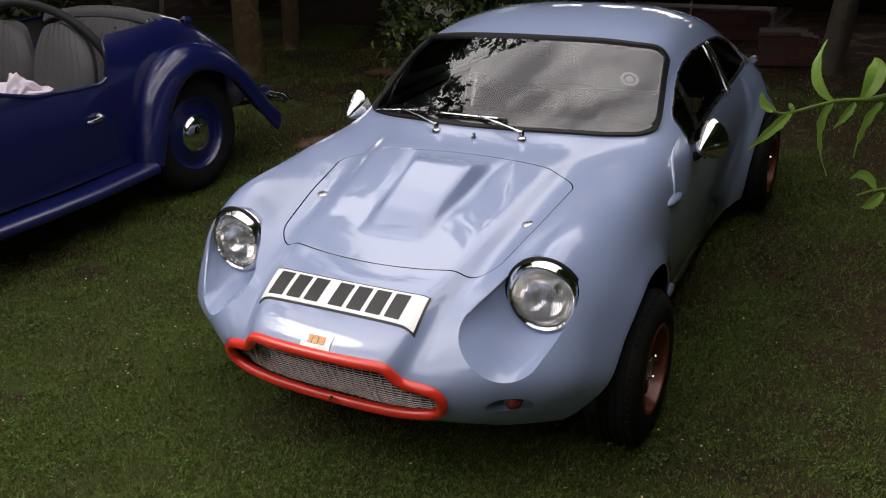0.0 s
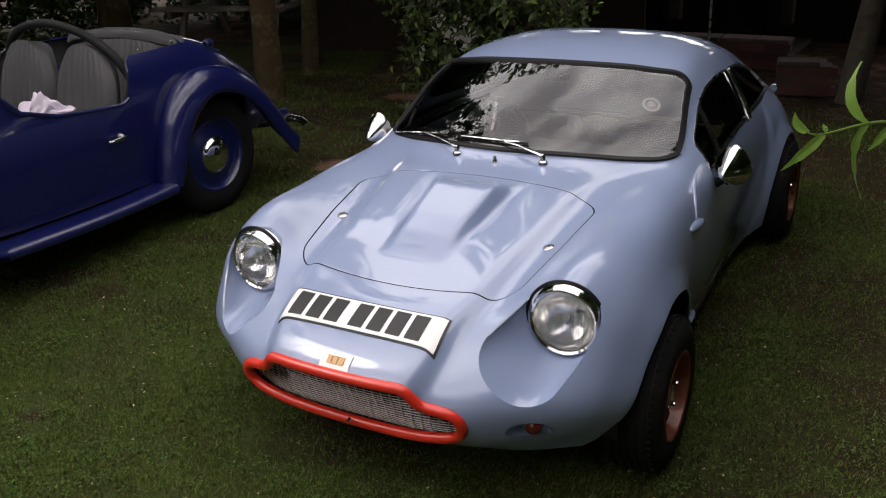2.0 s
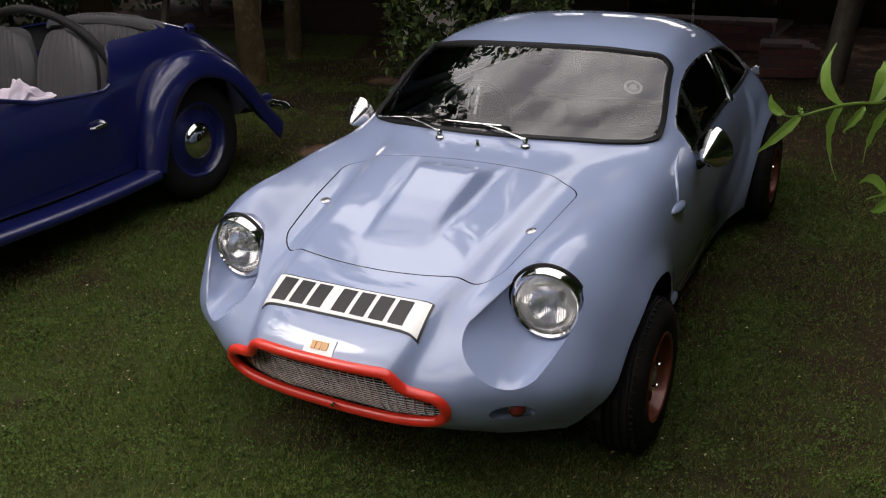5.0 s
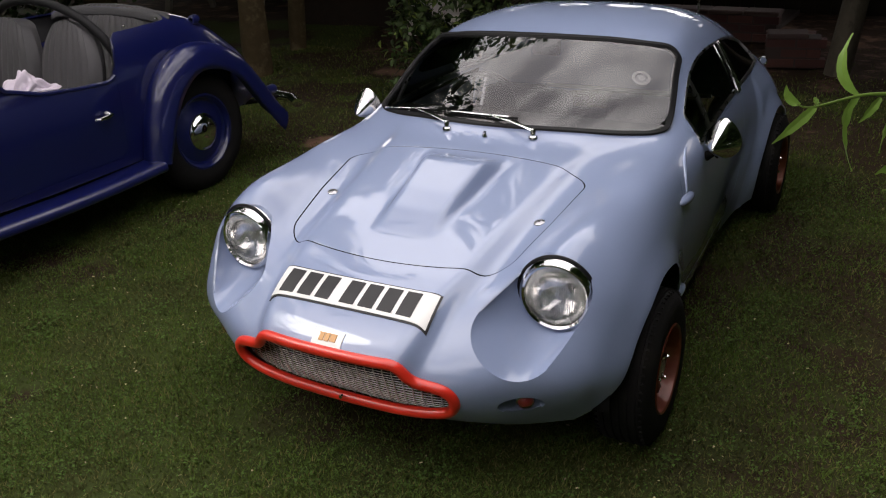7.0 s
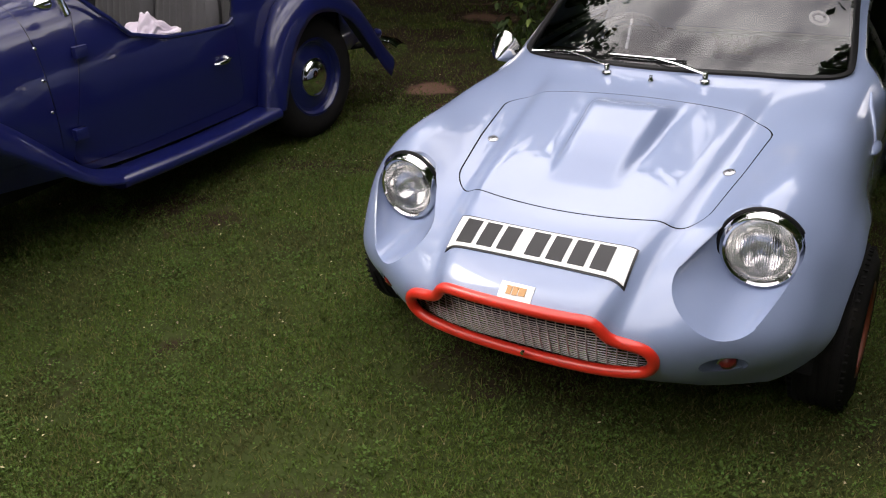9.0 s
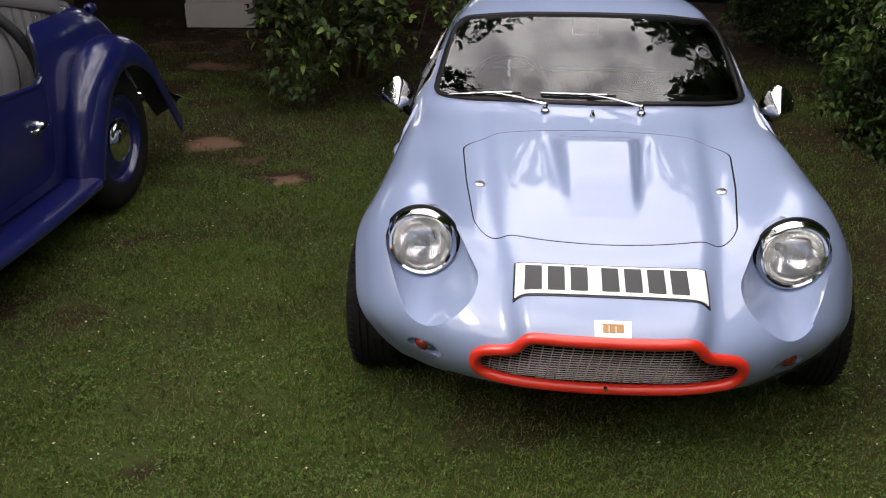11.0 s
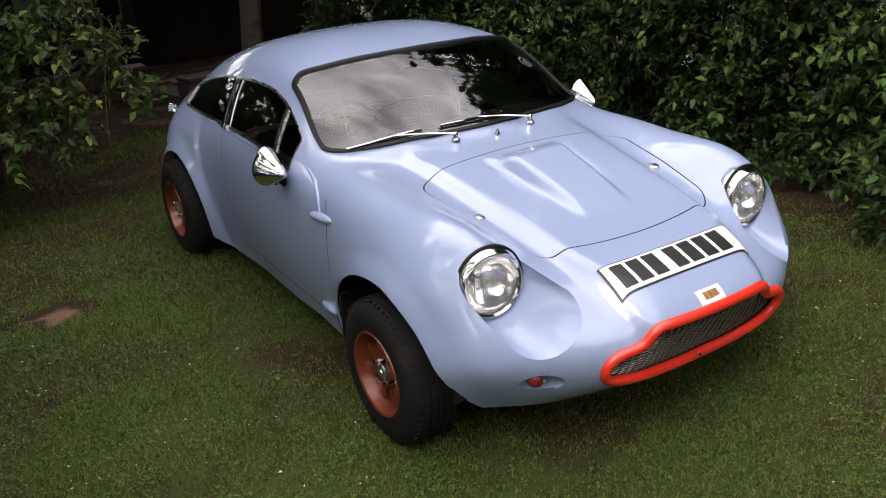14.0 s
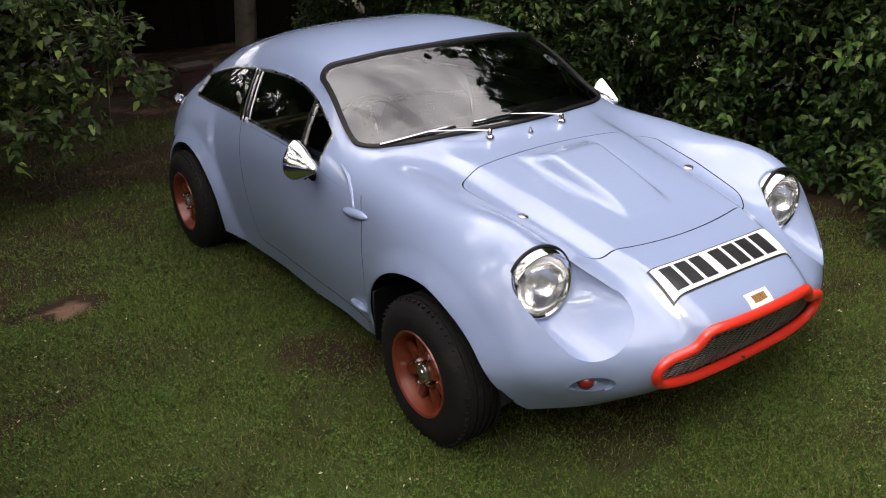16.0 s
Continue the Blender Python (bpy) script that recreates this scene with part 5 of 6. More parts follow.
def soup(name, mat, tris_v, tris_f, label, category, parent=None, kind="stuff"):
    me = bpy.data.meshes.new(name)
    v, f = np.asarray(tris_v, np.float32), np.asarray(tris_f, np.int32)
    k = f.shape[1]
    me.vertices.add(len(v))
    me.vertices.foreach_set("co", v.reshape(-1))
    me.loops.add(f.size)
    me.loops.foreach_set("vertex_index", f.reshape(-1))
    me.polygons.add(len(f))
    me.polygons.foreach_set("loop_start", np.arange(len(f), dtype=np.int32) * k)
    me.polygons.foreach_set("loop_total", np.full(len(f), k, np.int32))
    me.update(calc_edges=True)
    me.validate()
    me.materials.append(mat)
    ob = new(name, me)
    if parent:
        ob.parent = parent
        return ob
    return tagged(ob, label, category, kind=kind)


def blades(x, y, length, width, lean, z=None):
    """Bent grass blades: two quads each, the upper one pointed."""
    m = len(x)
    a = rng.uniform(0, 2 * math.pi, m)
    b = rng.uniform(0, 2 * math.pi, m)
    z = ground_height(x, y) if z is None else z
    root = np.stack([x, y, z - .004], 1)
    side = np.stack([np.cos(a), np.sin(a), 0 * a], 1) * (width / 2)[:, None]
    tip_dir = np.stack([np.cos(b) * lean, np.sin(b) * lean, np.sqrt(np.maximum(.05, 1 - lean**2))], 1) * length[:, None]
    mid = root + tip_dir * np.array([.38, .38, .62])
    tip = root + tip_dir
    v = np.stack([root - side, root + side, mid + side * .8, mid - side * .8, tip], 1).reshape(-1, 3)
    k = np.arange(m)[:, None] * 5
    f = np.concatenate([k + [0, 1, 2], k + [0, 2, 3], k + [3, 2, 4]])
    return v, f


def slips(x, y, length, width, lean):
    """Low leaning blades of one triangle each."""
    m = len(x)
    b = rng.uniform(0, 2 * math.pi, m)
    root = np.stack([x, y, ground_height(x, y) - .002], 1)
    side = np.stack([-np.sin(b), np.cos(b), rng.uniform(-.5, .5, m)], 1) * (width / 2)[:, None]
    tip = root + np.stack([np.cos(b) * lean, np.sin(b) * lean, np.sqrt(np.maximum(.05, 1 - lean**2))], 1) * length[:, None]
    return np.stack([root - side, root + side, tip], 1).reshape(-1, 3), np.arange(3 * m).reshape(m, 3)


def scatter(m, x0, x1, y0, y1, keep):
    x, y = rng.uniform(x0, x1, m), rng.uniform(y0, y1, m)
    ok = rng.uniform(0, 1, m) < keep(x, y)
    return x[ok], y[ok]


def lawn_edge(x, y):
    wave = .25 * np.sin(x * 2.7 + y) + .2 * np.sin(y * 3.3 - x * 1.9)
    return smooth01(-2.5, -1.7, y + wave) * smooth01(-5.2, -4.3, x + wave)


def tufted(x, y):
    t = .25 + .9 * smooth01(.30, .68, .5 * field(x + 3, y, .85) + .3 * field(x, y + 7, .31) + .2 * field(x + 5, y, .12))
    return np.clip(t, .2, 1) * (1 - .90 * bare_and_shade(x, y)) * lawn_edge(x, y)


all_v, all_f, base = [], [], 0
def belt(y0, y1, y2, y3):
    return lambda b: smooth01(y0, y1, b) * (1 - smooth01(y2, y3, b))


NEAR, MIDDLE, FAR = belt(-9, -8, .7, 1.7), belt(.7, 1.7, 2.4, 3.4), belt(2.4, 3.4, 8, 9)
for m, area, way in ((145000, (-3.2, 2.0, -2.4, 1.7), NEAR), (70000, (-4.2, 2.0, .7, 3.4), MIDDLE), (45000, (-5.6, 2.0, 2.4, 6.2), FAR), (36000, (-5.0, -3.2, -2.4, 1.7), NEAR)):
    x, y = scatter(m, *area, lambda a, b: tufted(a, b) * way(b))
    ln = rng.uniform(.014, .037, len(x)) * (1 + .35 * np.sin(x * 3.1) * np.sin(y * 2.7))
    v, f = blades(x, y, ln, rng.uniform(.0022, .0042, len(x)), rng.uniform(.25, .92, len(x)))
    all_v.append(v)
    all_f.append(f + base)
    base += len(v)
low_v, low_f, base = [], [], 0
for m, area, way, wide in ((720000, (-3.2, 2.0, -2.4, 1.7), NEAR, .9), (230000, (-4.2, 2.0, .7, 3.4), MIDDLE, 1.2), (110000, (-5.6, 2.0, 2.4, 4.8), FAR, 1.5), (76000, (-5.0, -3.2, -2.4, 1.7), NEAR, 1.3)):
    x, y = scatter(m, *area, lambda a, b: way(b) * (.35 * lawn_edge(a, b) + .65 * tufted(a, b)) * (1 - .93 * bare_and_shade(a, b)))
    v, f = slips(x, y, rng.uniform(.012, .030, len(x)) * wide, rng.uniform(.0035, .0065, len(x)) * wide, rng.uniform(.55, .97, len(x)))
    low_v.append(v)
    low_f.append(f + base)
    base += len(v)
soup("low_grass", GRASS, np.concatenate(low_v), np.concatenate(low_f), "low dense mown grass, yellowish green", "grass")
soup("grass", GRASS, np.concatenate(all_v), np.concatenate(all_f), "short mown grass with trodden thin patches", "grass")


def leaf_cards(place, way, up, length, width, fold=.25):
    """Pointed leaves of six triangles, folded along the middle rib and drooping to the tip."""
    m = len(place)
    way = way / np.linalg.norm(way, axis=1, keepdims=True)
    side = np.cross(way, up)
    side /= np.linalg.norm(side, axis=1, keepdims=True) + 1e-9
    nrm = np.cross(side, way)
    L, W = length[:, None], width[:, None]
    base_p = place
    mid1, mid2, tip = place + way * L * .33, place + way * L * .66 - nrm * L * .05, place + way * L - nrm * L * .16
    lift = nrm * W * fold
    v = np.stack([base_p, mid1 + side * W * .5 + lift, mid1, mid1 - side * W * .5 + lift,
                  mid2 + side * W * .36 + lift * .6, mid2, mid2 - side * W * .36 + lift * .6, tip], 1).reshape(-1, 3)
    k = np.arange(m)[:, None] * 8
    f = np.concatenate([k + t for t in ([0, 2, 1], [0, 3, 2], [1, 2, 5], [1, 5, 4], [2, 3, 6], [2, 6, 5], [4, 5, 7], [5, 6, 7])])
    return v, f


def leaf_plain(place, way, up, length, width):
    """Small far leaves: two triangles folded along the rib."""
    m = len(place)
    way = way / np.linalg.norm(way, axis=1, keepdims=True)
    side = np.cross(way, up)
    side /= np.linalg.norm(side, axis=1, keepdims=True) + 1e-9
    nrm = np.cross(side, way)
    L, W = length[:, None], width[:, None]
    v = np.stack([place, place + way * L * .5 + side * W * .55 + nrm * W * .2, place + way * L, place + way * L * .5 - side * W * .55 + nrm * W * .2], 1).reshape(-1, 3)
    k = np.arange(m)[:, None] * 4
    return v, np.concatenate([k + [0, 2, 1], k + [0, 3, 2]])


def rand_dirs(m):
    d = rng.normal(size=(m, 3))
    return d / np.linalg.norm(d, axis=1, keepdims=True)


def sprays(centres, outward, per, reach, leaf_len, leaf_wid, droop=.25, plain=False):
    """Twigs with leaves set along them, in pairs, from each centre."""
    m = len(centres)
    d = outward + .75 * rand_dirs(m)
    d[:, 2] -= droop * rng.uniform(0, 1, m)
    d /= np.linalg.norm(d, axis=1, keepdims=True)
    reach = reach * rng.uniform(.6, 1.3, m)
    P, W, U, L, B = [], [], [], [], []
    for k in range(per):
        s = (k // 2 + .6) / (per / 2)
        sgn = 1 if k % 2 else -1
        across = np.cross(d, rand_dirs(m))
        across /= np.linalg.norm(across, axis=1, keepdims=True) + 1e-9
        P.append(centres + d * (reach * s)[:, None])
        W.append(d * .55 + sgn * across * .8 + .25 * rand_dirs(m))
        up = np.tile([0, 0, 1.0], (m, 1)) + .7 * rand_dirs(m) + .5 * outward
        U.append(up)
        sz = rng.uniform(.7, 1.25, m) * (1 - .25 * s)
        L.append(leaf_len * sz)
        B.append(leaf_wid * sz)
    make = leaf_plain if plain else leaf_cards
    return make(np.concatenate(P), np.concatenate(W), np.concatenate(U), np.concatenate(L), np.concatenate(B)), (centres, d, reach)


def twig_mesh(roots, ends, r0, r1, bm):
    for a, b in zip(roots, ends):
        a, b = Vector(a), Vector(b)
        tube([a, a.lerp(b, .5) + Vector((0, 0, .03 * (b - a).length)), b], [r0, (r0 + r1) / 2, r1], 5, bm, ends=False)
    return bm


def trunk(points, radii, segs=14, bm=None):
    """A trunk with an uneven outline, swelling at the foot."""
    bm = bm or bmesh.new()
    t = np.linspace(0, len(points) - 1, 24)
    pts = spline(range(len(points)), points, t)
    rad = np.interp(t, range(len(points)), radii)
    rings = []
    for i, (q, r) in enumerate(zip(pts, rad)):
        ring = []
        for k in range(segs):
            a = 2 * math.pi * k / segs
            w = 1 + .12 * noise.noise(Vector((math.cos(a) * 1.5, math.sin(a) * 1.5, q[2] * 2.2)) + Vector(points[0])) + .10 * math.sin(3 * a + q[2])
            ring.append(bm.verts.new((q[0] + r * w * math.cos(a), q[1] + r * w * math.sin(a), q[2])))
        rings.append(ring)
    for a, b in zip(rings, rings[1:]):
        for k in range(segs):
            bm.faces.new((a[k], a[(k + 1) % segs], b[(k + 1) % segs], b[k]))
    return bm


# hedge along the right side of the coupe
def hedge(name, x, y0, y1, height, thick, count, lean_in, label):
    h = thing(name, label, "hedge", (x, (y0 + y1) / 2, 0))
    ln = y1 - y0

    def set_back(y):
        """The hedge falls away from the lawn towards its near end."""
        return .42 * (1 - smooth01(-1.7, -.5, y + (y0 + y1) / 2))

    t = rng.uniform(0, 1, count)
    z = height * rng.uniform(.015, 1, count) ** 1.08
    y = rng.uniform(-ln / 2, ln / 2, count)
    bulge = .16 * np.sin(y * 2.1 + z * 2.0) + .12 * np.sin(y * 4.7 - z * 3.1) + .08 * np.sin(y * 9 + z * 7)
    face = set_back(y) - lean_in * smooth01(.15, 1.1, z) - bulge
    xx = face + thick * t ** 2.2
    c = np.stack([xx, y, z], 1)
    out = np.stack([-np.ones(count), .15 * rng.normal(size=count), .35 + 0 * t], 1)
    near = t < .45
    (v, f), (c0, d0, r0) = sprays(c[near], out[near], 8, .15, .060, .031)
    soup("foliage", HEDGE_LEAF, v, f, "", "", h)
    (v, f), _ = sprays(c[~near], out[~near], 8, .15, .060, .036, plain=True)
    soup("inner_foliage", HEDGE_LEAF, v, f, "", "", h)
    kb = int(count * .14)
    cb = np.stack([rng.uniform(.45, .95, kb), rng.uniform(-ln / 2, ln / 2, kb), rng.uniform(.03, height, kb)], 1)
    (v, f), _ = sprays(cb, np.tile([-1.0, 0, .3], (kb, 1)), 8, .2, .15, .10, plain=True)
    soup("deep_foliage", HEDGE_LEAF, v, f, "", "", h)
    # young shoots standing out of the face; fewer bright ones far off imitate tree shade
    ks = int(ln * 62)
    ys, zs = ln * (rng.uniform(0, 1, ks) ** 1.6 - .5), rng.uniform(.15, height, ks)
    swell = .16 * np.sin(ys * 2.1 + zs * 2.0) + .12 * np.sin(ys * 4.7 - zs * 3.1) + .08 * np.sin(ys * 9 + zs * 7)
    cs = np.stack([set_back(ys) - lean_in * smooth01(.15, 1.1, zs) - swell - .02, ys, zs], 1)
    (v, f), (c1, d1, r1) = sprays(cs, np.tile([-.8, 0, .1], (ks, 1)), 12, .27, .068, .033, .5)
    soup("young_growth", HEDGE_TIP, v, f, "", "", h)
    bm = bmesh.new()
    twig_mesh(c1[::2] - d1[::2] * .1, c1[::2] + d1[::2] * r1[::2][:, None], .004, .0015, bm)
    pick = rng.choice(len(c0), 260, replace=False)
    twig_mesh(c0[pick] - d0[pick] * .12, c0[pick] + d0[pick] * r0[pick][:, None], .004, .0015, bm)
    for k in range(int(ln * 2)):
        yy = -ln / 2 + (k + rng.uniform(.2, .8)) / 4
        q = Vector((rng.uniform(.35, thick), yy, 0))
        tube([q, q + Vector((rng.uniform(-.1, .1), rng.uniform(-.15, .15), height * .5)), q + Vector((rng.uniform(-.2, .2), rng.uniform(-.3, .3), height * .95))], [.018, .012, .005], 6, bm)
    part("stem", bm, TWIG, h)["kind"] = "stuff"
    k = 80
    yb, zb = rng.uniform(-ln / 2, ln / 2, k), rng.uniform(.5, height, k)
    bulge = .16 * np.sin(yb * 2.1 + zb * 2.0) + .12 * np.sin(yb * 4.7 - zb * 3.1) + .08 * np.sin(yb * 9 + zb * 7)
    cb = np.stack([set_back(yb) - lean_in * smooth01(.15, 1.1, zb) - bulge - .08, yb, zb], 1)
    cb = np.repeat(cb, 26, 0) + rng.normal(size=(k * 26, 3)) * (.018, .018, .026)
    v, f = leaf_cards(cb, rand_dirs(len(cb)), rand_dirs(len(cb)), np.full(len(cb), .011), np.full(len(cb), .009))
    soup("blossom", BLOSSOM, v, f, "", "", h)
    return h


hedge("hedge", 2.0, -2.2, 6.2, 2.6, .75, 12500, .12, "dense dark green privet hedge with faded blossom")
# out of view; added to keep sky light off the right lawn
hedge("hedge", 2.12, -5.2, -2.25, 2.8, .75, 2600, .05, "unseen privet hedge added along the lawn's edge to block sky")


# leafy bushes and small trees with hanging sprays
def bush(name, label, at, stems, blobs, count, leaf, per=8, mat=None, leafmat=None, reach=.16, category="bush"):
    b = thing(name, label, category, at)
    bm = bmesh.new()
    for pts, rad in stems:
        trunk(pts, rad, 10, bm)
    tops = [Vector(pts[-1]) for pts, _ in stems]
    wood = part("stem", bm, mat or BARK, b)
    cs, os = [], []
    total = sum(r[0] * r[1] * r[2] for _, r in blobs)
    for c, r in blobs:
        m = max(30, int(count * r[0] * r[1] * r[2] / total))
        d = rand_dirs(m)
        rad = rng.uniform(.35, 1.0, m) ** .5
        lump = 1 + .28 * np.sin(d[:, 0] * 5 + c[0] * 3) * np.sin(d[:, 1] * 5 + d[:, 2] * 4)
        cs.append(np.asarray(c) + d * (rad * lump)[:, None] * r)
        os.append(d)
    c, o = np.concatenate(cs), np.concatenate(os)
    (v, f), (c0, d0, r0) = sprays(c, o, per, reach, leaf, leaf * .52, .6)
    soup("foliage", leafmat or BUSH_LEAF, v, f, "", "", b)
    bm = bmesh.new()
    pick = rng.choice(len(c), min(len(c), 140), replace=False)
    near = [min(tops, key=lambda q: (q - Vector(c[i])).length) for i in pick]
    for i, q in zip(pick, near):
        e = Vector(c[i]) + Vector(d0[i]) * r0[i]
        tube([q, q.lerp(e, .5) + Vector((0, 0, .05)), e], [.006, .0035, .0015], 5, bm, ends=False)
    part("branch", bm, TWIG, b)["kind"] = "stuff"
    return b


bush("bush", "leafy green bush with large soft leaves behind the cars", (-1.50, 3.78, 0),
     [([(0, 0, 0), (.03, -.03, .35), (-.04, -.25, .70), (-.05, -.45, 1.0)], [.055, .05, .032, .016]), ([(.1, .02, 0), (.22, -.15, .45), (.45, -.5, .8), (.75, -.7, .85)], [.032, .024, .014, .007]),
      ([(-.04, -.05, 0), (-.12, -.35, .40), (-.2, -.75, .42)], [.026, .016, .006])],
     [((-.20, -.93, .36), (.12, .11, .13)), ((-.30, -.80, .60), (.13, .12, .09)), ((.12, -.93, .52), (.14, .12, .08)), ((.43, -.96, .56), (.15, .10, .08)), ((-.05, -.68, .80), (.36, .28, .24)),
      ((.40, -.72, .86), (.32, .25, .19)), ((.80, -.78, .74), (.15, .14, .11)), ((.2, -.55, 1.14), (.50, .35, .24)), ((-.28, -.66, 1.05), (.30, .25, .22))], 600, .072)


def tree(name, label, base, top, radii, crown, count, leaf=.10, bark=None, reach=.3, lean=(0, 0)):
    t = thing(name, label, "tree", base)
    b = Vector(base)
    h = Vector(top) - b
    pts = [(0, 0, -.05), (h.x * .2 + .03, h.y * .2, h.z * .25), (h.x * .5, h.y * .5 + .05, h.z * .55), (h.x, h.y, h.z)]
    part("trunk", trunk(pts, radii), bark or BARK, t)
    bm = bmesh.new()
    cs, os = [], []
    total = sum(r[0] * r[1] * r[2] for _, r, *_ in crown)
    for c, r, *thin in crown:
        c = Vector(c) - b
        s = Vector(pts[-1]) * .62 if c.z > pts[-1][2] * .6 else Vector(pts[-1]) * .45
        tube([s, s.lerp(c, .5) + Vector((0, 0, .2)), c], [radii[-1] * .8, radii[-1] * .5, .015], 7, bm)
        m = max(40, int(count * r[0] * r[1] * r[2] / total * (thin[0] if thin else 1)))
        d = rand_dirs(m)
        rad = rng.uniform(.2, 1, m) ** .45
        lump = 1 + .3 * np.sin(d[:, 0] * 6 + c.x) * np.sin(d[:, 1] * 5 + d[:, 2] * 5 + c.y)
        cs.append(np.asarray(c) + d * (rad * lump)[:, None] * r)
        os.append(d)
    part("limbs", bm, bark or BARK, t)
    (v, f), _ = sprays(np.concatenate(cs), np.concatenate(os), 8, reach, leaf, leaf * .55, .4, True)
    soup("crown", TREE_LEAF, v, f, "", "", t)
    return t


tree("tree", "leaning grey-barked tree at the edge of the lawn", (-3.76, 3.66, 0), (-4.15, 4.0, 4.4), [.125, .098, .085, .06], [((-4.4, 3.6, 3.25), (1.6, 1.6, 1.1)), ((-3, 4.9, 3.45), (1.6, 1.4, 1)), ((-4.8, 5.6, 3.5), (1.4, 1.2, .9)), ((-3.3, .8, 3.5), (1.3, 1.5, .6), .4), ((-3.5, 2.7, 3.3), (1.1, 1.0, .6), .4), ((-1.6, 4.1, 3.9), (1.8, 1.2, .45), .55)], 6400, .17)
tree("tree", "dark slim tree in deep shade", (-4.08, 4.65, 0), (-4.05, 5.0, 4.2), [.085, .068, .06, .05], [((-5.4, 6.6, 3.9), (2, 1.7, 1.2)), ((-6.6, 4.4, 3.25), (1.6, 1.7, 1.3))], 4050, .19)
tree("tree", "pale-barked tree beside the low brick wall", (.76, 4.95, 0), (1.16, 5.2, 4.4), [.098, .082, .07, .05], [((1.3, 5, 2.55), (1.9, 1.5, 1.1)), ((-0.6, 4.9, 2.75), (1.8, 1.5, 1)), ((0.5, 5.2, 3.85), (1.8, 1.2, 0.9)), ((2.4, 4.3, 3.4), (1.1, 1.0, .5))], 3300, .2, BIRCH)
tree("tree", "tall dark tree behind the shelter", (-2.4, 8.6, 0), (-2.2, 8.4, 5.0), [.18, .14, .12, .08], [((-2.3, 6.8, 4.05), (2.6, 2, 1.5)), ((-4.8, 7, 4.45), (2.2, 2, 1.4)), ((0.4, 7.2, 4.25), (2.4, 2, 1.5))], 1500, .21)
tree("tree", "old tree in the wood at the lawn's edge", (-7.8, 5.6, 0), (-7.6, 5.4, 5.0), [.2, .16, .13, .08], [((-7.2, 5.2, 4.25), (2.2, 2.2, 1.8)), ((-8.6, 2.6, 3.25), (2, 2.4, 2)), ((-7.6, 7.4, 3.6), (2, 1.6, 1.4))], 2800, .22)
# crowns at z 2.9 and above are unseen, added to shade hedge and lawn
tree("tree", "leafy tree leaning over the hedge", (3.4, 3.4, 0), (2.9, 3.2, 4.2), [.16, .13, .11, .08], [((3.2, 3.8, 2.15), (1.4, 1.5, .8)), ((3.7, 1.4, 2.3), (1.0, 1.5, .7)), ((3.8, -0.8, 2.45), (1.0, 1.6, .7)), ((2.2, 5.4, 2.45), (1.6, 1.4, 1.2)), ((2.95, -1.7, 3.1), (1.1, 1.5, .6)), ((2.85, .8, 3.2), (.9, 1.3, .5)), ((3.0, -3.6, 2.9), (1.2, 1.3, .7)), ((2.0, 3.7, 3.0), (1.3, 1.5, .45))], 9800, .19)
tree("tree", "spreading tree over the back of the lawn", (-2.1, 6.1, 0), (-1.9, 5.4, 4.6), [.16, .13, .11, .08], [((-1.6, 4.9, 3.3), (1.7, 1.2, 0.8)), ((-3.2, 5.8, 3.7), (1.6, 1.4, .9)), ((-0.8, 6.2, 2.85), (1.9, 1.5, .8))], 2000, .19)
# unseen trees added round the lawn, behind the camera's way, to block low sky
tree("tree", "unseen broad tree added at the far side of the lawn", (-7.4, -3.4, 0), (-7.0, -3.4, 5.0), [.22, .18, .16, .1], [((-6.8, -3.2, 5.0), (2.0, 2.2, 1.9)), ((-8.0, -1.0, 4.4), (1.8, 2.0, 1.8)), ((-6.4, -1.4, 6.0), (1.5, 1.8, 1.3))], 1700, .14)
tree("tree", "unseen tall tree added beyond the hedge", (6.6, -2.0, 0), (6.2, -1.8, 5.5), [.22, .18, .15, .1], [((6.4, -1.8, 4.2), (1.8, 2.2, 1.9)), ((6.4, .6, 4.2), (1.8, 2.0, 2.0)), ((5.6, 3.0, 4.4), (2.0, 1.8, 1.8))], 3600, .14)


# dark wood closing the garden behind, and hedges round the rest of the lawn
def thicket(name, label, x0, y0, x1, y1, height, depth, count, leaf=.13):
    m = count
    t = rng.uniform(0, 1, m)
    d = Vector((x1 - x0, y1 - y0, 0))
    nrm = Vector((-d.y, d.x, 0)).normalized()
    z = rng.uniform(.05, height, m)
    off = depth * rng.uniform(0, 1, m) + .35 * np.sin(t * d.length * 1.3 + z)
    c = np.stack([x0 + d.x * t + nrm.x * off, y0 + d.y * t + nrm.y * off, z], 1)
    out = np.tile([-nrm.x, -nrm.y, .3], (m, 1))
    (v, f), _ = sprays(c, out, 8, .35, leaf, leaf * .55, .3, True)
    soup(name, TREE_LEAF, v, f, label, "hedge")


thicket("thicket", "dark undergrowth in the shade of the wood", 3.6, 8.6, -9.5, 8.6, 1.4, -1.2, 3000, .15)
thicket("thicket", "dark undergrowth beside the lawn", -9.5, 8.6, -10.2, -10.5, 4.2, -1.2, 2600, .26)
# next two rows are out of view, added to cut low sky light
thicket("thicket", "unseen tall trees added at the end of the lawn to block low sky", -10.5, -8.2, 9.0, -8.2, 5.6, -1.5, 4200, .28)
thicket("thicket", "unseen tall trees added beyond the hedge to block low sky", 8.5, -10.5, 8.5, 6.0, 6.0, -1.5, 3200, .28)


thicket("thicket", "low dark shrubs in deep shade", -3.6, 7.0, -8.5, 6.9, 1.4, -.9, 2200, .11)
thicket("thicket", "low dark shrubs behind the trees", -8.3, 7.0, -8.6, 1.0, 2.2, -.9, 2600, .11)

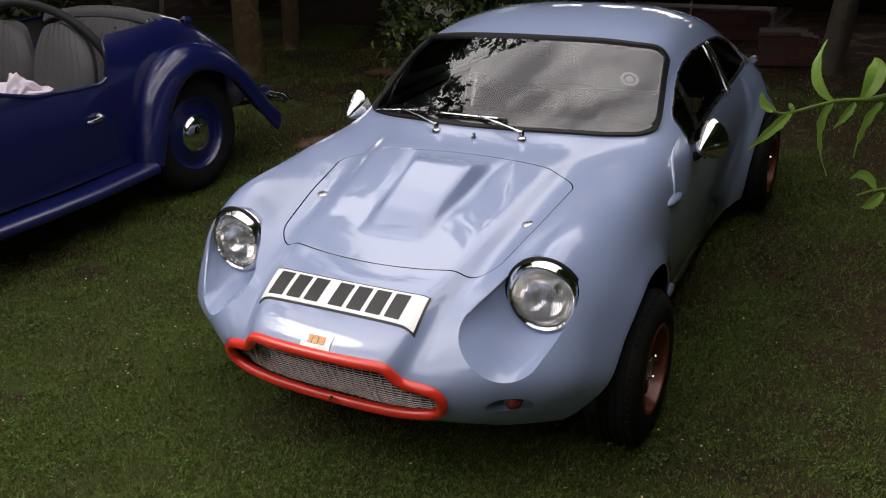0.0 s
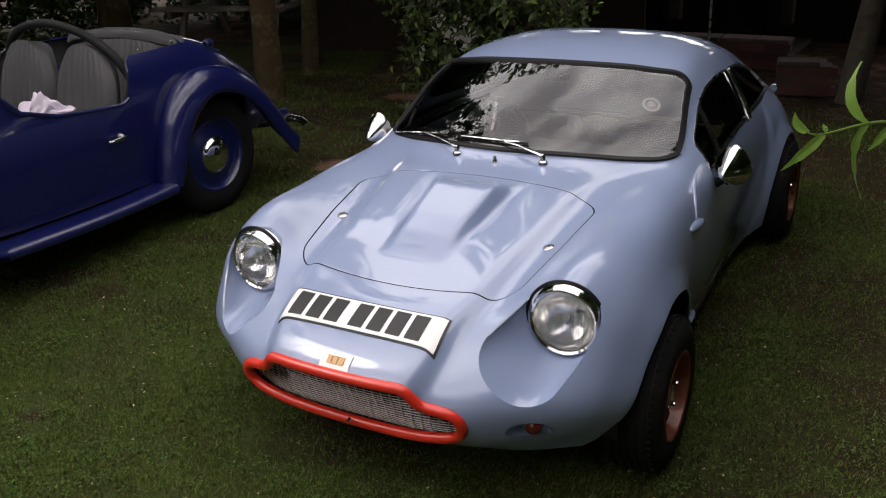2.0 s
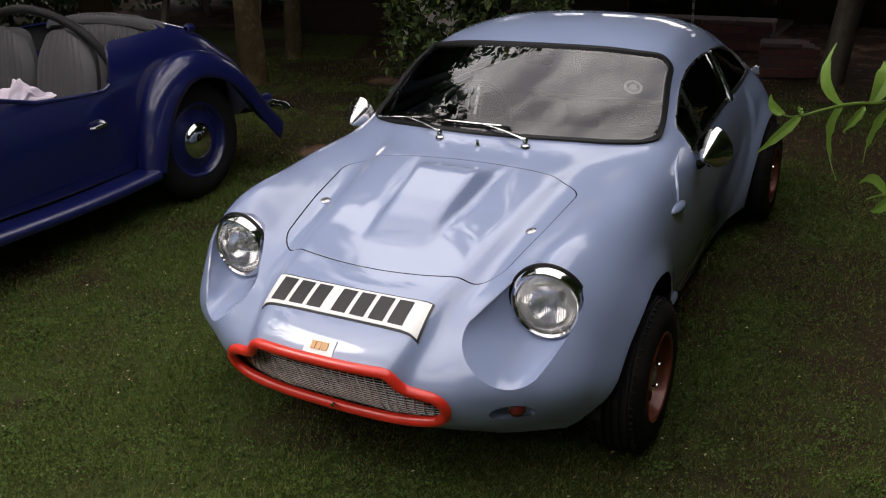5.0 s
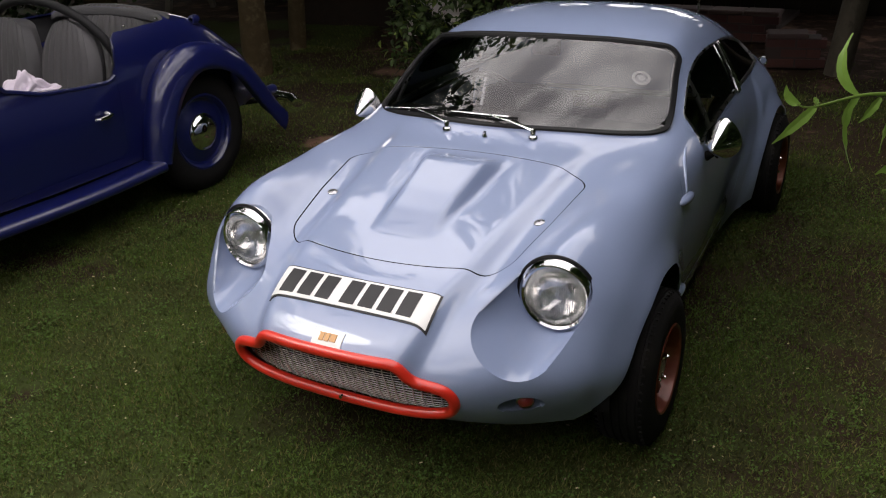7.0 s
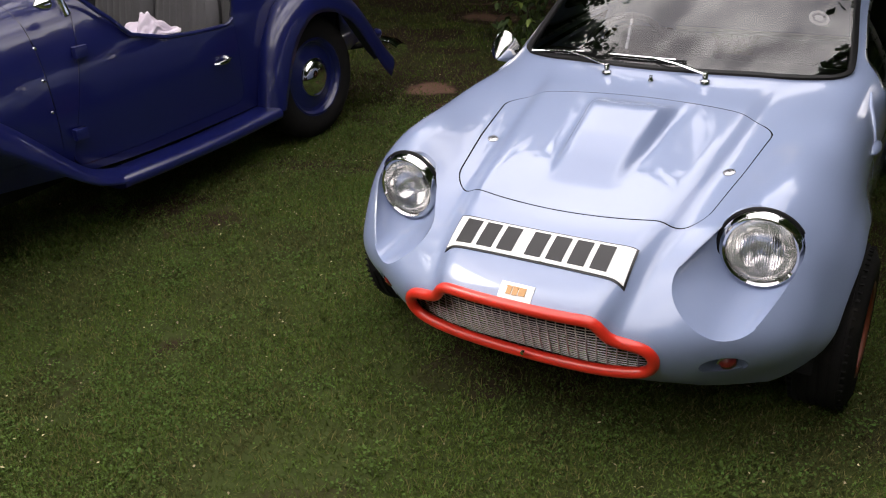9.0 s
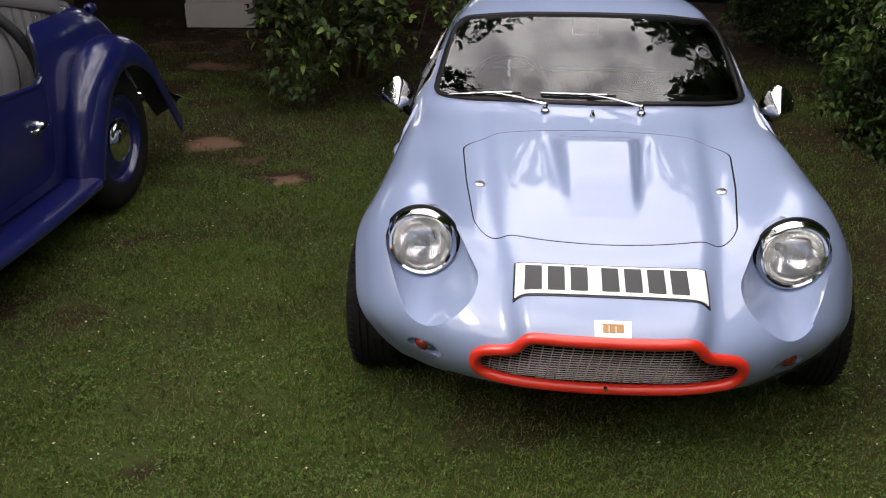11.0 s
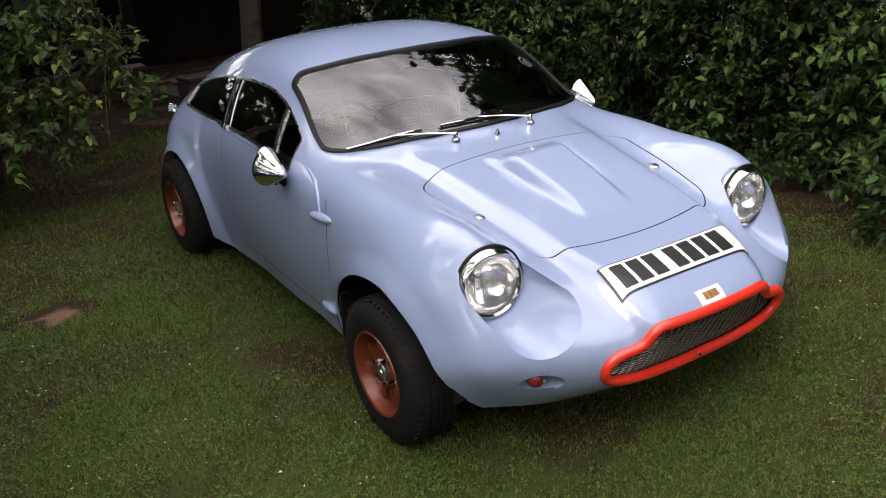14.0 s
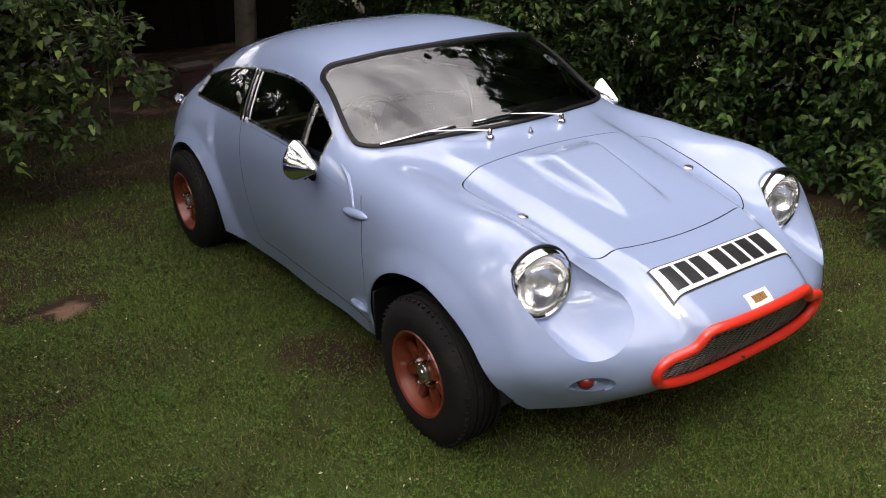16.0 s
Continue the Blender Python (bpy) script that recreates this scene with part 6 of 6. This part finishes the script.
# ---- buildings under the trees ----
# brick, coping and mortar tones are darkened to hold the trees' deep shade
BRICK = material("old_red_brick_shaded", (0.046, 0.0125, 0.0095), 0.85, vary=0.3, scale=18, bump=0.5, bump_scale=60, piece=0.3)
COPING = material("worn_coping_shaded", (0.042, 0.024, 0.020), 0.85, vary=0.25, scale=14, bump=0.4, bump_scale=50, piece=0.2)
MORTAR = material("lime_mortar_shaded", (0.030, 0.020, 0.017), 0.95, vary=0.2, scale=25, bump=0.5)
# near-black: the deep shade behind the lawn is put into the timber tone
TIMBER = material("timber_shaded", (0.018, 0.013, 0.010), 0.9, spec=0.15, vary=0.35, scale=10, bump=0.4, bump_scale=30, piece=0.25)
RENDER_WHITE = material("dirty_white_render", (0.46, 0.42, 0.40), 0.9, vary=0.08, scale=6, bump=0.35, bump_scale=40, second=(0.40, 0.37, 0.32), second_scale=2.2, second_at=0.58)
PLAQUE = material("grey_plaque", (0.30, 0.33, 0.36), 0.5, vary=0.1, scale=20)
SIGN = material("green_sign_paint", (0.03, 0.12, 0.06), 0.5, vary=0.15, scale=12)
GREY_WOOD = material("weathered_wood", (0.14, 0.12, 0.095), 0.9, vary=0.3, scale=12, bump=0.5, bump_scale=40, piece=0.2)

bm = box(.213, .102, .064, (0, 0, 0), .004, 1)
brick_mesh = bpy.data.meshes.new("brick")
bm.to_mesh(brick_mesh)
bm.free()
brick_mesh.materials.append(BRICK)
bm = box(.30, .22, .036, (0, 0, 0), .008, 1)
cope_mesh = bpy.data.meshes.new("coping_stone")
bm.to_mesh(cope_mesh)
bm.free()
cope_mesh.materials.append(COPING)
r2 = random.Random(4)


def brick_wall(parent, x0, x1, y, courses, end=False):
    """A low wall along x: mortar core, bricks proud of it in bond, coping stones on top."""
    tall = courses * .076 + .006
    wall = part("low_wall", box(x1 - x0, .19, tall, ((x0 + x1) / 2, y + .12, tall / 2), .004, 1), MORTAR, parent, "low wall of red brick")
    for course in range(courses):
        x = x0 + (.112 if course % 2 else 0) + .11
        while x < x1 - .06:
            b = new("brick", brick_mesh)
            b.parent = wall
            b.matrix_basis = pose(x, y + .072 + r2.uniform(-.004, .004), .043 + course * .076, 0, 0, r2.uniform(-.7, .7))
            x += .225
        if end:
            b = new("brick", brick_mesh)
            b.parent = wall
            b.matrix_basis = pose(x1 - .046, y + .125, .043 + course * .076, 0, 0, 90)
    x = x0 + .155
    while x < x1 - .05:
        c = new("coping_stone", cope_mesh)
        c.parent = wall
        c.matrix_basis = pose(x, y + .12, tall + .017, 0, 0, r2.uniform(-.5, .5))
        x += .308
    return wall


shelter = thing("shelter", "timber garden shelter, darkened for deep shade, on a low brick wall", "shelter", (-.60, 5.97, 0), -4)
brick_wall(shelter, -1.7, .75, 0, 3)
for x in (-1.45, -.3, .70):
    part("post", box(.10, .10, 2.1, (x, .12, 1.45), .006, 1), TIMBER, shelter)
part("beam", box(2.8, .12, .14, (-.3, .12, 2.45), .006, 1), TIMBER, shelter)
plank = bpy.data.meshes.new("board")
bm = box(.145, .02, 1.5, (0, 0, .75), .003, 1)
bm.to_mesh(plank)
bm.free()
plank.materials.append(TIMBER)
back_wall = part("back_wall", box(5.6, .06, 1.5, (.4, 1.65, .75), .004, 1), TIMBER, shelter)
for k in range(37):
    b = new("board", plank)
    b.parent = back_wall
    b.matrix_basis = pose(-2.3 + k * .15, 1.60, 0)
# out of view; added to cast shade on the planter and low wall
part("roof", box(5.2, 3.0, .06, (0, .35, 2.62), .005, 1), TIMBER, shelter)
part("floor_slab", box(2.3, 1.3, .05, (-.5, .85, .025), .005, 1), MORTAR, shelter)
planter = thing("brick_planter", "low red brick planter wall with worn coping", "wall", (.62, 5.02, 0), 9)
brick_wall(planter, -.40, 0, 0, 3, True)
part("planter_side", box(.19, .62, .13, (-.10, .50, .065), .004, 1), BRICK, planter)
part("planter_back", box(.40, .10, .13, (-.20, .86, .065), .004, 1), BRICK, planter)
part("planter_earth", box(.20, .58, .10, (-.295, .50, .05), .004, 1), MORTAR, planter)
board = part("notice_board", box(.62, .03, .42, (.12, .06, .94), .006, 1), SIGN, shelter, "green notice board with pale bars of writing")
for k in range(3):
    part("writing_bar", box(.12, .004, .022, (-.06 + k * .18, .042, .762), 0), RENDER_WHITE, board)
part("thin_pole", tube([(.08, -.06, 0), (.08, -.06, 2.4)], .011, 8), DULL_METAL, shelter)

hut = thing("outbuilding", "small outbuilding with a dirty white rendered pier", "building", (-3.02, 5.55, 0), 4)
part("pier", box(.62, .30, 2.3, (0, .15, 1.15), .015, 2), RENDER_WHITE, hut, "dirty white rendered pier")
part("plinth", box(.645, .33, .22, (0, .15, .11), .012, 2), RENDER_WHITE, hut)
part("plaque", box(.20, .012, .30, (.03, -.006, .66), .004, 1), PLAQUE, hut)
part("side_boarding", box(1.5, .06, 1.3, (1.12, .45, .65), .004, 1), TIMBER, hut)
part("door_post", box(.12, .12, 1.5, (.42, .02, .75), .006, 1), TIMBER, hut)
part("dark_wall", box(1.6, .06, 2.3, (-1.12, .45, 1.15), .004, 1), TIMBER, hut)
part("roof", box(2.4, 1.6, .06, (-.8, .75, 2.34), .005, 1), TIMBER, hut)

table = thing("picnic_table", "weathered wooden picnic table in the shade", "table", (-6.3, 6.3, 0), 14)
for k in range(5):
    part("top_plank", box(1.7, .13, .035, (0, -.28 + k * .14, .74), .006, 1), GREY_WOOD, table)
for sy in (-.62, .62):
    for k in range(2):
        part("seat_plank", box(1.7, .13, .035, (0, sy + (k - .5) * .14, .44), .006, 1), GREY_WOOD, table)
for sx in (-.6, .6):
    part("cross_rail", box(.05, 1.45, .09, (sx, 0, .38), .006, 1), GREY_WOOD, table)
    for sgn in (-1, 1):
        part("leg", tube([(sx + .03, sgn * .58, 0), (sx + .03, sgn * .24, .72)], .045, 4), GREY_WOOD, table)

# a green spray hanging in from the side
spray = thing("hanging_branch", "thin green branch with long narrow leaves hanging in", "branch", (1.18, -.92, 1.19))
stem = spline(range(9), [(-.018, .036, .107), (.007, .049, .102), (.062, .085, .114), (.104, .109, .114), (.132, .126, .118), (.22, .17, .15), (.40, .22, .30), (.66, .26, .62), (.84, .28, .95)], np.linspace(0, 8, 33))
part("twig", tube([Vector(q) for q in stem], np.linspace(.0012, .006, 33).tolist(), 6), BRANCH_LEAF, spray)
low_stem = spline(range(4), [(.115, .05, -.02), (.165, .075, -.01), (.27, .11, .04), (.42, .20, .28)], np.linspace(0, 3, 13))
part("twig", tube([Vector(q) for q in low_stem], np.linspace(.001, .004, 13).tolist(), 6), BRANCH_LEAF, spray)


def curled_leaf(a, b, c, width, twist):
    """A long leaf bent through three places, pointed, folded along its rib and wavy at the edge."""
    bm = bmesh.new()
    a, b, c = Vector(a), Vector(b), Vector(c)
    rows = []
    for i in range(11):
        t = i / 10
        q = a * ((1 - t) * (1 - 2 * t)) + b * (4 * t * (1 - t)) + c * (t * (2 * t - 1))
        d = (a * (4 * t - 3) + b * (4 - 8 * t) + c * (4 * t - 1)).normalized()
        across = d.cross(Vector((.45, -.80, .40)))
        across.normalize()
        up = across.cross(d)
        across, up = across * math.cos(twist * t) + up * math.sin(twist * t), up * math.cos(twist * t) - across * math.sin(twist * t)
        w = width * .5 * math.sin(math.pi * min(1, .06 + t * .97)) ** .7
        wave = .0015 * math.sin(i * 2.1)
        rows.append([bm.verts.new(q - across * w + up * (w * .35 + wave)), bm.verts.new(q), bm.verts.new(q + across * w + up * (w * .35 - wave))])
    for r0, r1 in zip(rows, rows[1:]):
        for k in range(2):
            bm.faces.new((r0[k], r0[k + 1], r1[k + 1], r1[k]))
    part("leaf", bm, BRANCH_LEAF, spray)


curled_leaf((.062, .085, .114), (.034, .090, .150), (.040, .118, .201), .016, 1.3)
curled_leaf((.062, .085, .114), (.048, .058, .072), (.070, .036, .010), .017, 1.2)
curled_leaf((.100, .108, .114), (.114, .125, .150), (.108, .141, .172), .029, .9)
curled_leaf((.129, .120, .108), (.108, .085, .080), (.102, .066, .033), .016, 1.0)
curled_leaf((.007, .049, .102), (-.012, .022, .084), (-.043, -.004, .054), .016, .3)
curled_leaf((-.014, .040, .106), (-.030, .040, .114), (-.037, .040, .135), .014, .8)
curled_leaf((.010, .050, .103), (.006, .052, .110), (.003, .054, .116), .008, .2)
curled_leaf((.092, .100, .110), (.082, .085, .095), (.068, .071, .076), .013, .3)
curled_leaf((.15, .068, -.018), (.137, .055, -.030), (.123, .042, -.036), .018, .3)
curled_leaf((.14, .062, -.014), (.120, .062, .010), (.102, .050, .004), .015, .5)
for i, (dx, dz) in enumerate(((-.02, .05), (.03, -.06), (-.03, .06), (.04, -.05), (.0, .06), (.05, -.05))):
    q = Vector(stem[19 + 2 * i])
    curled_leaf(q, q + Vector((dx, -.01, dz * .6)), q + Vector((dx * 1.4, -.02, dz * 1.4)), .018, .4)

# low broad leaves all through the sward
x, y = scatter(260000, -3.2, 1.9, -1.7, 2.6, lambda a, b: tufted(a, b) * (.35 + .65 * smooth01(-.1, .6, np.sin(a * 3.7 + 1.5 * np.sin(b * 2.9)) * np.sin(b * 4.3 + a))))
c = np.stack([x, y, ground_height(x, y) + rng.uniform(.006, .030, len(x))], 1)
v, f = leaf_plain(c, rand_dirs(len(c)) * (1, 1, .5), np.tile([0, 0, 1.0], (len(c), 1)) + .6 * rand_dirs(len(c)), rng.uniform(.006, .013, len(c)), rng.uniform(.003, .007, len(c)))
soup("sward", CLOVER, v, f, "small bright leaves in the mown sward", "grass")

# bits lying in the grass: dead leaves, petals and clover
x, y = scatter(4200, -4.2, 1.9, -1.6, 4.8, lambda a, b: .35 + .3 * np.sin(a * 3 + b))
c = np.stack([x, y, ground_height(x, y) + .022], 1)
v, f = leaf_plain(c, rand_dirs(len(c)) * (1, 1, .25), np.tile([0, 0, 1.0], (len(c), 1)) + .5 * rand_dirs(len(c)), rng.uniform(.006, .016, len(c)), rng.uniform(.004, .009, len(c)))
soup("litter", LITTER, v, f, "dry pale petals and dead leaves in the grass", "litter")
cx, cy = scatter(900, -2.8, 1.9, -1.6, 2.5, lambda a, b: 1 - bare_and_shade(a, b))
c = np.repeat(np.stack([cx, cy, ground_height(cx, cy) + .016], 1), 22, 0)
c = c + rng.normal(size=c.shape) * (.032, .032, .005)
v, f = leaf_plain(c, rand_dirs(len(c)) * (1, 1, .35), np.tile([0, 0, 1.0], (len(c), 1)) + .35 * rand_dirs(len(c)), rng.uniform(.007, .016, len(c)), rng.uniform(.005, .011, len(c)))
soup("clover", CLOVER, v, f, "patches of clover and broad weeds in the lawn", "weeds")
